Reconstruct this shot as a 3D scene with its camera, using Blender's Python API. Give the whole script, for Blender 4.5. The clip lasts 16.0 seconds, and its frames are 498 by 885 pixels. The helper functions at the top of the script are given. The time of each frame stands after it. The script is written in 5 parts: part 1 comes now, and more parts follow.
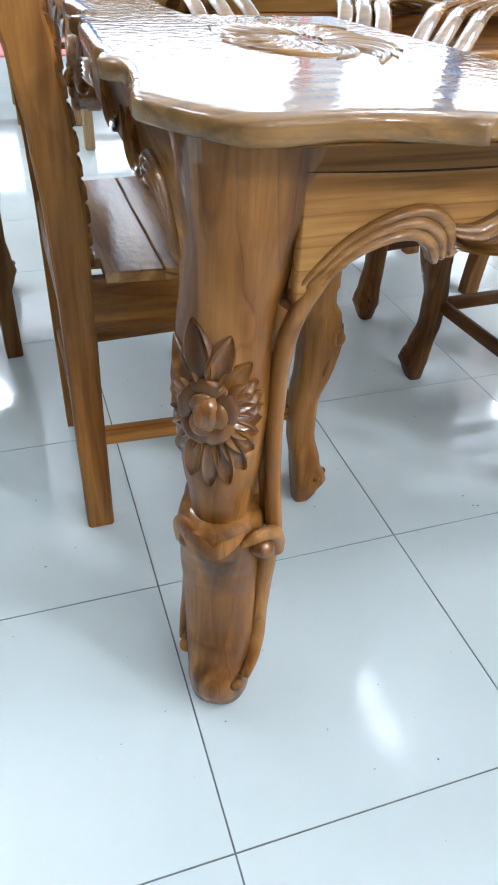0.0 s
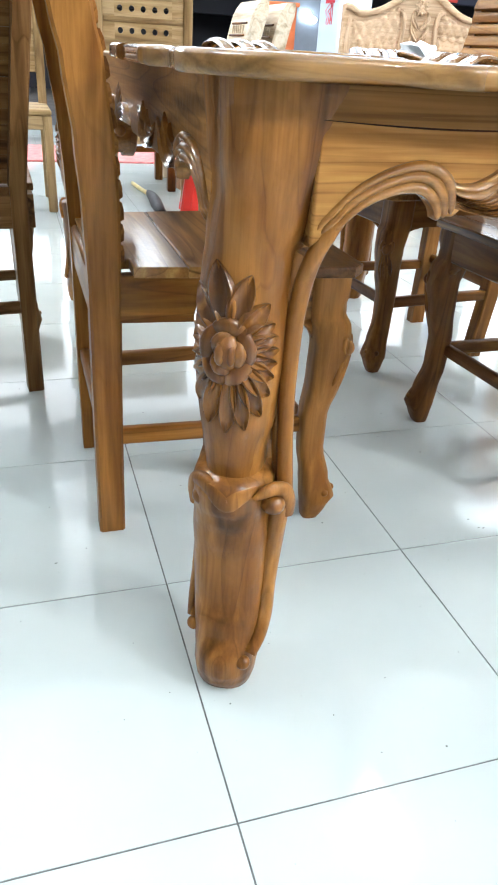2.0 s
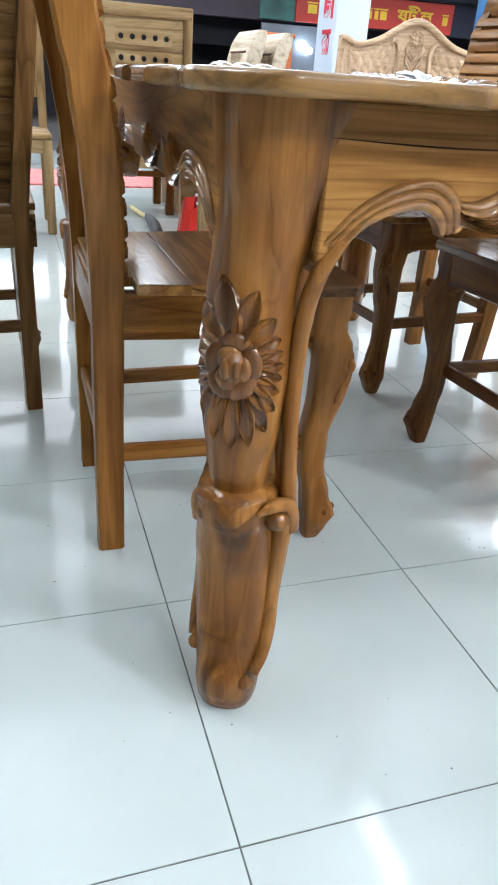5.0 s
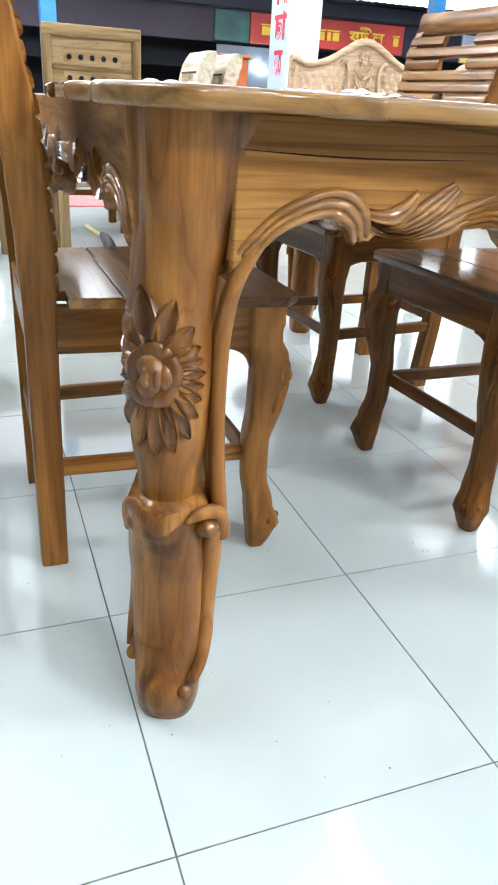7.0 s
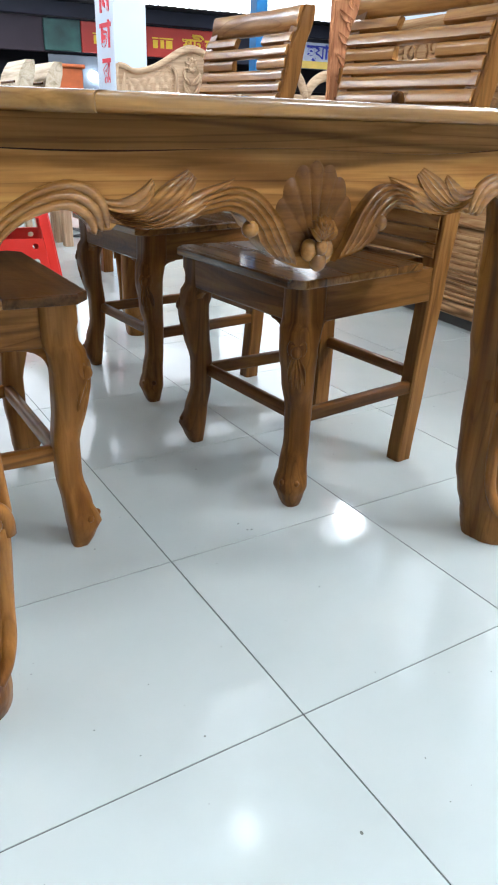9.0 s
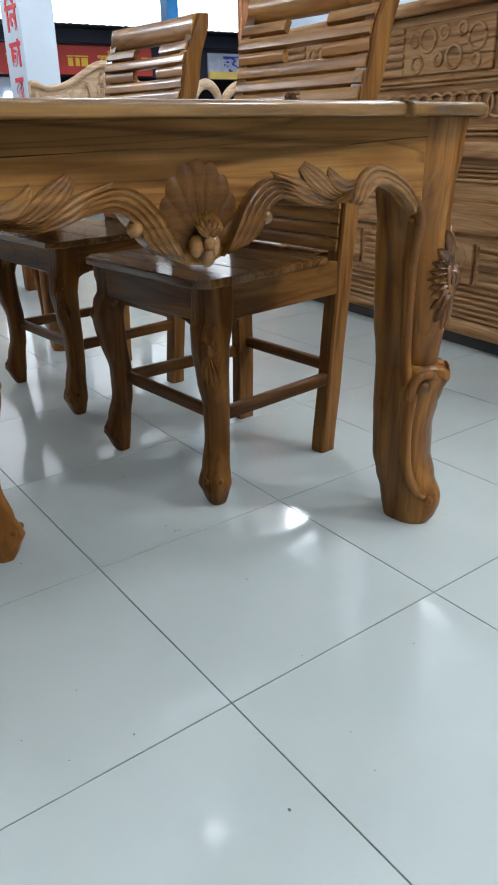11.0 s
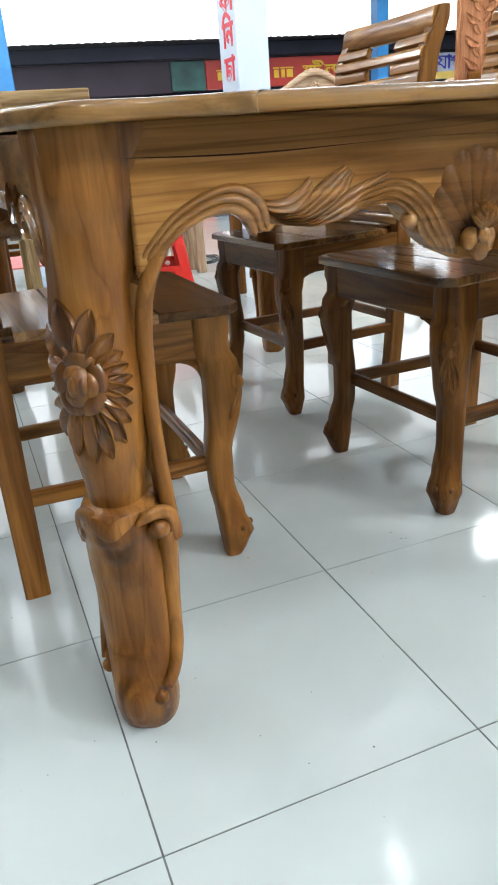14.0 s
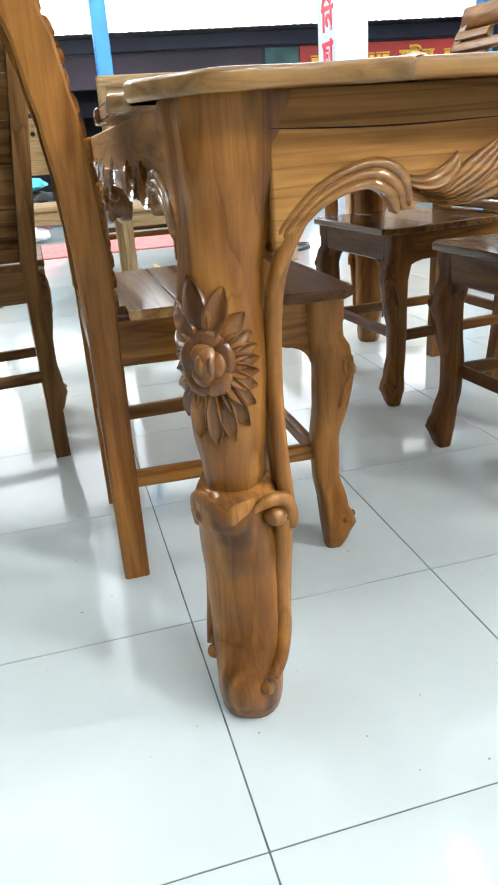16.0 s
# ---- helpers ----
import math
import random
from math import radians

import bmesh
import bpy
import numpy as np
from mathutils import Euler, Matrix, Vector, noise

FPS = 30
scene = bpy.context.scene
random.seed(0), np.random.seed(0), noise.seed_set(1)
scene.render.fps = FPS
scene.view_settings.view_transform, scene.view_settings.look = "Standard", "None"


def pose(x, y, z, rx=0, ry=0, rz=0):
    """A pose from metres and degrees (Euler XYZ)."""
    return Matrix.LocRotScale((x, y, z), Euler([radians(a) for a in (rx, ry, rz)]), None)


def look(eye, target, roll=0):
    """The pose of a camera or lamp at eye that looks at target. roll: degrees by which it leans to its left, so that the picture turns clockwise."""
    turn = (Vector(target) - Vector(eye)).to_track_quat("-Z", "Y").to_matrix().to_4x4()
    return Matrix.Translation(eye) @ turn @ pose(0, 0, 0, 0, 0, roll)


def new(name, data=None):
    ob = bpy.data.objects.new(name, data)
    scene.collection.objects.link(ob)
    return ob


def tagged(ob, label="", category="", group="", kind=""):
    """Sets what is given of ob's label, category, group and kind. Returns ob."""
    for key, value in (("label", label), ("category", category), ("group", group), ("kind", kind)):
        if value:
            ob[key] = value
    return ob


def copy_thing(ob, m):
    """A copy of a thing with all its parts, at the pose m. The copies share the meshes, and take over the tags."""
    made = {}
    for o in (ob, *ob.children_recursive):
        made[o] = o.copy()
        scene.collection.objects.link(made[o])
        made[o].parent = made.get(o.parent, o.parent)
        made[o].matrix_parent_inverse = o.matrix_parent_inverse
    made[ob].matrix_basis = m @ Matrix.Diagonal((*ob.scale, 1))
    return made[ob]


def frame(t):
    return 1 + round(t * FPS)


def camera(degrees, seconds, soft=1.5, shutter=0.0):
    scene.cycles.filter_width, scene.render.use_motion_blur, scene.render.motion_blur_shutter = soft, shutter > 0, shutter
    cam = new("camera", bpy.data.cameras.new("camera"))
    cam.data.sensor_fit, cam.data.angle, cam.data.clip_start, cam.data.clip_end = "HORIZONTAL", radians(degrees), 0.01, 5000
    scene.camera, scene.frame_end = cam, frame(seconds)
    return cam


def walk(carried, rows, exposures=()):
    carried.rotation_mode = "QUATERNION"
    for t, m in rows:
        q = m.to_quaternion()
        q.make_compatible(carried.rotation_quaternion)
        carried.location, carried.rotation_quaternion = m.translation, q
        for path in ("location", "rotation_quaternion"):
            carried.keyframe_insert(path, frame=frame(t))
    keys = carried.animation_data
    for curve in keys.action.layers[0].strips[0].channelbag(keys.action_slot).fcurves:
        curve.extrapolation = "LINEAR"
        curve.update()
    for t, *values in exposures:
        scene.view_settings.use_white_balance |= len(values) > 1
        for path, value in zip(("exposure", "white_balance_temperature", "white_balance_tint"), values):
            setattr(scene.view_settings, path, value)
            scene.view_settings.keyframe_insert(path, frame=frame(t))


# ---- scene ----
cam = camera(38.5, 16.0, soft=2.0)
LAMP_WATTS = 78
PATH = [
    (0, (-0.122, -0.327, 0.838), (0.409, 1.17, -0.377), 2.6),
    (0.5, (-0.157, -0.403, 0.757), (0.431, 1.192, -0.297), 4.8),
    (1, (-0.162, -0.443, 0.761), (0.429, 1.194, -0.225), 4.1),
    (1.5, (-0.157, -0.436, 0.731), (0.41, 1.213, -0.248), 4.0),
    (2, (-0.163, -0.444, 0.722), (0.392, 1.221, -0.238), 3.7),
    (2.5, (-0.174, -0.439, 0.715), (0.386, 1.223, -0.246), 4.5),
    (3, (-0.183, -0.439, 0.716), (0.402, 1.231, -0.218), 5.0),
    (3.5, (-0.188, -0.445, 0.723), (0.41, 1.228, -0.195), 5.0),
    (4, (-0.181, -0.443, 0.72), (0.408, 1.235, -0.195), 4.7),
    (6.5, (-0.155, -0.442, 0.708), (0.422, 1.265, -0.159), 3.7),
    (7, (-0.132, -0.469, 0.71), (0.528, 1.215, -0.145), 3.6),
    (7.5, (-0.102, -0.49, 0.708), (0.64, 1.148, -0.167), 3.7),
    (8, (-0.08, -0.506, 0.706), (0.726, 1.103, -0.166), 3.8),
    (8.5, (-0.059, -0.525, 0.704), (0.797, 1.058, -0.169), 3.0),
    (9, (-0.036, -0.553, 0.702), (0.92, 0.999, -0.123), 1.7),
    (9.5, (-0.013, -0.575, 0.7), (1.033, 0.929, -0.104), 0.7),
    (12, (0.0, -0.606, 0.684), (1.044, 0.904, -0.109), -2.7),
    (12.5, (-0.013, -0.594, 0.683), (0.942, 0.982, -0.095), -3.6),
    (13, (-0.028, -0.579, 0.68), (0.848, 1.046, -0.09), -4.4),
    (13.5, (-0.049, -0.557, 0.676), (0.7, 1.133, -0.088), -4.7),
    (14, (-0.07, -0.535, 0.675), (0.576, 1.197, -0.087), -4.3),
    (14.5, (-0.086, -0.522, 0.671), (0.471, 1.241, -0.09), -4.7),
    (15, (-0.106, -0.5, 0.664), (0.36, 1.284, -0.11), -5.2),
    (15.5, (-0.108, -0.499, 0.663), (0.363, 1.288, -0.101), -4.4),
    (16, (-0.114, -0.493, 0.664), (0.333, 1.296, -0.111), -4.1),
]
EXPOSURES = [(0, 0.25, 5740, 9), (0.5, 0.58, 6050, 9), (2.5, 0.68, 6120, 7), (3.0, 0.56, 6150, 7), (3.5, 0.12, 5950, 8), (4.0, 0.1, 5970, 8), (6.5, 0.64, 6000, 8), (7.5, 0.47, 6050, 7), (9.0, 0.2, 6000, 9), (9.5, 0.0, 6000, 8), (12.5, -0.5, 6050, 8), (13.5, -0.02, 6250, 8), (14.5, 0.2, 6230, 8), (16, 0.5, 6230, 8)]
walk(cam, [(t, look(eye, target, roll)) for t, eye, target, roll in PATH], EXPOSURES)

# ---- world, sun and lamps ----
world = bpy.data.worlds.new("world")
scene.world = world
world.use_nodes = True
wt = world.node_tree
sky = wt.nodes.new("ShaderNodeTexSky")
sky.sky_type, sky.sun_disc = "NISHITA", False
sky.sun_elevation, sky.sun_rotation = radians(55), radians(200)
sky.air_density, sky.dust_density = 1.0, 6.0
wt.links.new(sky.outputs[0], wt.nodes["Background"].inputs[0])
wt.nodes["Background"].inputs[1].default_value = 0.15
sun = bpy.data.lights.new("sun", "SUN")
sun.energy, sun.angle, sun.color = 0.9, radians(20), (1.0, 0.97, 0.93)
new("sun", sun).matrix_world = look((0, 0, 10), (2, 5, 0))


# ---- materials ----
def nodes_of(name):
    m = bpy.data.materials.new(name)
    m.use_nodes = True
    return m, m.node_tree, m.node_tree.nodes["Principled BSDF"]


def ramp(tree, fac, stops):
    r = tree.nodes.new("ShaderNodeValToRGB")
    el = r.color_ramp.elements
    while len(el) < len(stops):
        el.new(0.5)
    for e, (p, c) in zip(el, stops):
        e.position, e.color = p, (*c, 1)
    tree.links.new(fac, r.inputs[0])
    return r.outputs[0]


def wood(name, axis, dark, mid, light, rough=0.42, coat=0.22, streak=1.0, bump=0.06, gloss=0.06, ior=1.34, hand=0.0, heart=0.62):
    """Lacquered or raw timber with its grain along one local axis."""
    m, tree, bsdf = nodes_of(name)
    link = tree.links.new
    coords = tree.nodes.new("ShaderNodeTexCoord")
    info = tree.nodes.new("ShaderNodeObjectInfo")
    shift = tree.nodes.new("ShaderNodeVectorMath")
    shift.operation = "MULTIPLY_ADD"
    link(info.outputs["Random"], shift.inputs[0])
    shift.inputs[1].default_value = (3.1, 5.7, 4.3)
    link(coords.outputs["Object"], shift.inputs[2])

    def stretched(scale, along, detail, twist=0.0):
        mp = tree.nodes.new("ShaderNodeMapping")
        s = [scale] * 3
        s["xyz".index(axis)] = scale * along
        mp.inputs["Scale"].default_value = s
        link(shift.outputs[0], mp.inputs[0])
        n = tree.nodes.new("ShaderNodeTexNoise")
        n.inputs["Scale"].default_value = 1.0
        n.inputs["Detail"].default_value = detail
        n.inputs["Roughness"].default_value = 0.6
        n.inputs["Distortion"].default_value = twist
        link(mp.outputs[0], n.inputs["Vector"])
        return n.outputs["Fac"]

    def math_node(op, a, b):
        nd = tree.nodes.new("ShaderNodeMath")
        nd.operation = op
        link(a, nd.inputs[0])
        if b is not None:
            nd.inputs[1].default_value = b
        return nd.outputs[0]

    def times(a, b, amount):
        nd = tree.nodes.new("ShaderNodeMix")
        nd.data_type, nd.blend_type = "RGBA", "MULTIPLY"
        nd.inputs[0].default_value = amount
        link(a, nd.inputs[6])
        link(b, nd.inputs[7])
        return nd.outputs[2]

    # broad zones of colour, growth rings cut by the board, thin dark veins, and fibres
    broad = stretched(15, 0.10, 3, 0.5)
    rings = stretched(7, 0.075, 2, 0.35)
    bands = stretched(60, 0.04, 6, 0.6)
    fibre = stretched(330, 0.025, 3)
    deep = tuple(p * q for p, q in zip(mid, (heart, heart * 0.94, heart * 0.86)))
    color = ramp(tree, broad, [(0.30, deep), (0.42, mid), (0.53, light), (0.62, mid), (0.75, deep)])
    ring = math_node("FRACT", math_node("MULTIPLY", rings, 15.0), None)
    color = times(color, ramp(tree, ring, [(0.0, dark), (0.03, dark), (0.10, (1, 1, 1)), (0.80, (1, 1, 1)), (1.0, tuple(0.4 + 0.6 * p for p in dark))]), 0.85 * streak)
    color = times(color, ramp(tree, bands, [(0.36, dark), (0.47, (1, 1, 1))]), 0.5 * streak)
    vein = stretched(5, 0.05, 2, 0.4)
    color = times(color, ramp(tree, vein, [(0.484, (1, 1, 1)), (0.494, (0.22, 0.18, 0.15)), (0.500, (0.2, 0.16, 0.13)), (0.516, (1, 1, 1))]), 0.8 * streak)
    color = times(color, ramp(tree, fibre, [(0.3, (0.72, 0.69, 0.65)), (0.6, (1, 1, 1))]), 0.6)
    link(color, bsdf.inputs["Base Color"])
    bsdf.inputs["Roughness"].default_value = rough
    bsdf.inputs["Specular IOR Level"].default_value = 0.06
    bsdf.inputs["Coat Weight"].default_value = coat
    bsdf.inputs["Coat Roughness"].default_value = gloss
    bsdf.inputs["Coat IOR"].default_value = ior
    b = tree.nodes.new("ShaderNodeBump")
    b.inputs["Strength"].default_value = bump
    b.inputs["Distance"].default_value = 0.002
    link(bands, b.inputs["Height"])
    link(b.outputs[0], bsdf.inputs["Normal"])
    if hand:
        # uneven facets left by the gouge under the lacquer
        cuts = tree.nodes.new("ShaderNodeTexNoise")
        cuts.inputs["Scale"].default_value, cuts.inputs["Detail"].default_value = 75, 1.5
        link(shift.outputs[0], cuts.inputs["Vector"])
        c = tree.nodes.new("ShaderNodeBump")
        c.inputs["Strength"].default_value, c.inputs["Distance"].default_value = hand, 0.004
        link(cuts.outputs["Fac"], c.inputs["Height"])
        link(c.outputs[0], b.inputs["Normal"])
        link(b.outputs[0], bsdf.inputs["Coat Normal"])
    return m


def plain(name, color, rough=0.5, metal=0.0, vary=0.12, scale=6.0, bump=0.0, coat=0.0):
    m, tree, bsdf = nodes_of(name)
    coords = tree.nodes.new("ShaderNodeTexCoord")
    n = tree.nodes.new("ShaderNodeTexNoise")
    n.inputs["Scale"].default_value, n.inputs["Detail"].default_value = scale, 6
    tree.links.new(coords.outputs["Object"], n.inputs["Vector"])
    lo = tuple(c * (1 - vary) for c in color)
    hi = tuple(min(1, c * (1 + vary)) for c in color)
    tree.links.new(ramp(tree, n.outputs["Fac"], [(0.3, lo), (0.7, hi)]), bsdf.inputs["Base Color"])
    bsdf.inputs["Roughness"].default_value, bsdf.inputs["Metallic"].default_value = rough, metal
    bsdf.inputs["Coat Weight"].default_value = coat
    if bump:
        b = tree.nodes.new("ShaderNodeBump")
        b.inputs["Strength"].default_value, b.inputs["Distance"].default_value = bump, 0.004
        tree.links.new(n.outputs["Fac"], b.inputs["Height"])
        tree.links.new(b.outputs[0], bsdf.inputs["Normal"])
    return m


def glow(name, color, strength):
    m, tree, bsdf = nodes_of(name)
    bsdf.inputs["Emission Color"].default_value = (*color, 1)
    bsdf.inputs["Emission Strength"].default_value = strength
    return m


TEAK = ((0.51, 0.45, 0.37), (0.180, 0.066, 0.0115), (0.292, 0.123, 0.025))
STAINED = ((0.50, 0.42, 0.33), (0.125, 0.043, 0.007), (0.215, 0.083, 0.015))
GOLDEN = ((0.42, 0.34, 0.25), (0.285, 0.126, 0.030), (0.405, 0.198, 0.055))
teak = {a: wood("teak_" + a, a, *TEAK, streak=0.28 if a == "z" else 0.8, coat=0.34, gloss=0.12, ior=1.42, hand=0.2) for a in "xyz"}
leg_teak = wood("leg_teak", "z", *TEAK, streak=0.6, coat=0.5, gloss=0.07, ior=1.45, hand=0.28, heart=0.42)
teak["seat"] = wood("teak_seat", "x", (0.6, 0.52, 0.44), (0.29, 0.132, 0.034), (0.44, 0.228, 0.066), rough=0.32, coat=1.0, bump=0.16, gloss=0.15, ior=1.5, hand=0.10)
# brown front board, its colour also holding the shade under the tabletop
teak["front_seat"] = wood("brown_shaded_front_board", "x", (0.6, 0.52, 0.44), (0.070, 0.027, 0.007), (0.125, 0.052, 0.014), rough=0.34, coat=0.6, bump=0.12, gloss=0.2, ior=1.35, hand=0.10)
teak["slat"], teak["stile"] = teak["x"], teak["z"]
golden_carved = {a: wood("golden_carved_teak_" + a, a, (0.5, 0.43, 0.35), (0.225, 0.094, 0.020), (0.32, 0.148, 0.036), rough=0.3, coat=1.0, streak=0.5, gloss=0.045, ior=1.5, hand=0.40) for a in "xy"}
apron_teak = {a: wood("golden_teak_" + a, a, *GOLDEN, streak=0.75, gloss=0.2, hand=0.15) for a in "xy"}
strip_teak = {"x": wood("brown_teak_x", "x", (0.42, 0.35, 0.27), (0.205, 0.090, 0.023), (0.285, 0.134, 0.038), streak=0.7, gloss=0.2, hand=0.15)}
vein_teak = wood("vein_teak", "x", (0.5, 0.43, 0.35), (0.050, 0.018, 0.005), (0.085, 0.032, 0.009), rough=0.4, coat=0.2)
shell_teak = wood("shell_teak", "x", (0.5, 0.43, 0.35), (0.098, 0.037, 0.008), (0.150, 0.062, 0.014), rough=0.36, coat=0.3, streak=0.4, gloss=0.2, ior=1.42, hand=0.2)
top_teak = wood("tabletop_teak", "x", (0.6, 0.53, 0.45), (0.20, 0.098, 0.024), (0.28, 0.142, 0.038), coat=1.0, streak=0.45, gloss=0.06, ior=1.5, hand=0.10)
carved_teak = {a: wood("carved_teak_" + a, a, *STAINED, rough=0.3, coat=0.85, streak=0.5, gloss=0.06, ior=1.48, hand=0.38) for a in "xyz"}
# for the chairs under the table: brown with the shade there in its colour
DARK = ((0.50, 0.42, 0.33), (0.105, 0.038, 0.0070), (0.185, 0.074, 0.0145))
dark = {a: wood("shaded_brown_lacquered_wood_" + a, a, *DARK, rough=0.42, coat=0.28, streak=0.6, gloss=0.09, ior=1.45, hand=0.2) for a in "xyz"}
dark["seat"] = wood("shaded_brown_seat", "x", (0.6, 0.52, 0.44), (0.13, 0.055, 0.013), (0.23, 0.108, 0.027), rough=0.28, coat=1.0, bump=0.14, gloss=0.12, ior=1.5)
# rails, stiles and slats of those chairs: paler copies, lamplight in their colour
dark["side"] = wood("lit_brown_side", "y", (0.52, 0.46, 0.38), (0.125, 0.050, 0.012), (0.195, 0.085, 0.021), streak=0.5)
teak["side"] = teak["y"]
dark["stile"] = wood("lit_brown_stile", "z", (0.52, 0.46, 0.38), (0.150, 0.062, 0.015), (0.235, 0.105, 0.028), streak=0.5)
dark["slat"] = wood("lit_brown_slat", "x", *GOLDEN, rough=0.38, coat=0.5, streak=0.6, gloss=0.17, ior=1.45, hand=0.12)
OLIVE = ((0.6, 0.54, 0.46), (0.125, 0.060, 0.020), (0.19, 0.098, 0.036))
olive = {a: wood("dull_brown_wood_" + a, a, *OLIVE, rough=0.45, coat=0.15) for a in "xyz"}
olive["seat"], olive["slat"], olive["stile"], olive["side"] = olive["y"], olive["x"], olive["z"], olive["y"]
CREAM = ((0.80, 0.73, 0.65), (0.56, 0.45, 0.325), (0.66, 0.56, 0.43))
cream = {a: wood("cream_raw_wood_" + a, a, *CREAM, rough=0.55, coat=0.0, streak=0.35) for a in "xz"}
PALE = ((0.78, 0.69, 0.60), (0.47, 0.325, 0.205), (0.58, 0.420, 0.285))
pale = {a: wood("raw_wood_" + a, a, *PALE, rough=0.55, coat=0.0, streak=0.45) for a in "xyz"}
TAN = ((0.7, 0.62, 0.52), (0.29, 0.19, 0.088), (0.37, 0.255, 0.135))
tan = {a: wood("raw_tan_wood_" + a, a, *TAN, rough=0.55, coat=0.0, streak=0.45) for a in "xyz"}
CARVED = ((0.7, 0.55, 0.45), (0.33, 0.178, 0.078), (0.43, 0.258, 0.125))
brown = {a: wood("raw_brown_wood_" + a, a, *CARVED, rough=0.5, coat=0.0) for a in "xyz"}
RED = ((0.6, 0.5, 0.45), (0.36, 0.15, 0.07), (0.46, 0.21, 0.10))
reddish = {a: wood("reddish_wood_" + a, a, *RED, rough=0.45, coat=0.1) for a in "xyz"}
# tones of the unseen south and west walls, set to limit bounced light
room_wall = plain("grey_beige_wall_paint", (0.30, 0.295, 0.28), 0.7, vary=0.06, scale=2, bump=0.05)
dim_wall = plain("dim_bounce_wall_paint", (0.20, 0.18, 0.16), 0.7, vary=0.08, scale=2, bump=0.05)
sky_glow = glow("overcast_sky", (0.93, 0.97, 1.0), 2.0)
lamp_small = glow("bright_bulb", (1, 1, 1), 14)
glass_grey = plain("grey_shop_glass", (0.16, 0.20, 0.25), 0.25, vary=0.25, scale=1.5)
orange = plain("orange_board", (0.55, 0.14, 0.04), 0.5, vary=0.2)
purple = plain("purple_fascia", (0.046, 0.033, 0.050), 0.6, vary=0.3, scale=0.7)
teal = plain("teal_goods", (0.05, 0.35, 0.38), 0.5, vary=0.3, scale=9)
white_wall = plain("white_wall_paint", (0.78, 0.80, 0.82), 0.6, vary=0.04, scale=2, bump=0.05)
pillar_paint = plain("pale_blue_wall_paint", (0.60, 0.67, 0.75), 0.45, vary=0.05, scale=3)
blue_paint = plain("blue_enamel", (0.015, 0.18, 0.44), 0.35, vary=0.15)
grout = plain("dark_joint", (0.12, 0.12, 0.115), 0.8, vary=0.4, scale=30)
red_plastic = plain("red_plastic", (0.72, 0.03, 0.02), 0.3, vary=0.05, coat=0.3)
red_ink = plain("red_paint", (0.75, 0.04, 0.06), 0.5, vary=0.1)
yellow_ink = plain("yellow_paint", (0.85, 0.6, 0.05), 0.5, vary=0.1)
blue_ink = plain("dark_blue_paint", (0.03, 0.05, 0.45), 0.5, vary=0.1)
sign_red = plain("red_sign_sheet", (0.50, 0.05, 0.035), 0.45, vary=0.2, scale=1.2)
sign_green = plain("green_sign_sheet", (0.03, 0.11, 0.10), 0.45, vary=0.5, scale=3)
sign_yellow = plain("yellow_sign_sheet", (0.8, 0.62, 0.15), 0.5, vary=0.1)
sign_pale = plain("pale_sign_sheet", (0.55, 0.62, 0.75), 0.5, vary=0.15)
navy = plain("dark_blue_fascia", (0.016, 0.020, 0.040), 0.6, vary=0.4, scale=0.8)
black = plain("shop_recess_shade", (0.012, 0.013, 0.02), 0.7, vary=0.5, scale=0.5)
sheet_metal = plain("corrugated_sheet", (0.05, 0.055, 0.065), 0.6, 0.2, vary=0.3)
asphalt = plain("asphalt", (0.06, 0.06, 0.06), 0.9, vary=0.4, scale=8)
pink_cloth = plain("pink_mat", (0.62, 0.18, 0.17), 0.9, vary=0.25, scale=25)
black_bristle = plain("black_bristle", (0.015, 0.015, 0.018), 0.6, vary=0.4, scale=60)
bamboo = plain("yellow_stick", (0.62, 0.5, 0.2), 0.5, vary=0.3, scale=30)
glass_edge = plain("dark_table_glass", (0.02, 0.035, 0.04), 0.06, vary=0.2, coat=0.5)
glass_pale = plain("pale_blue_table_glass", (0.30, 0.42, 0.46), 0.06, vary=0.2, coat=0.5)
paper = plain("white_paper", (0.85, 0.85, 0.85), 0.7, vary=0.03)
black_plinth = plain("black_plinth", (0.02, 0.018, 0.016), 0.5, vary=0.4)
tube_glow = glow("lamp_glow", (1.0, 0.98, 0.95), 6)


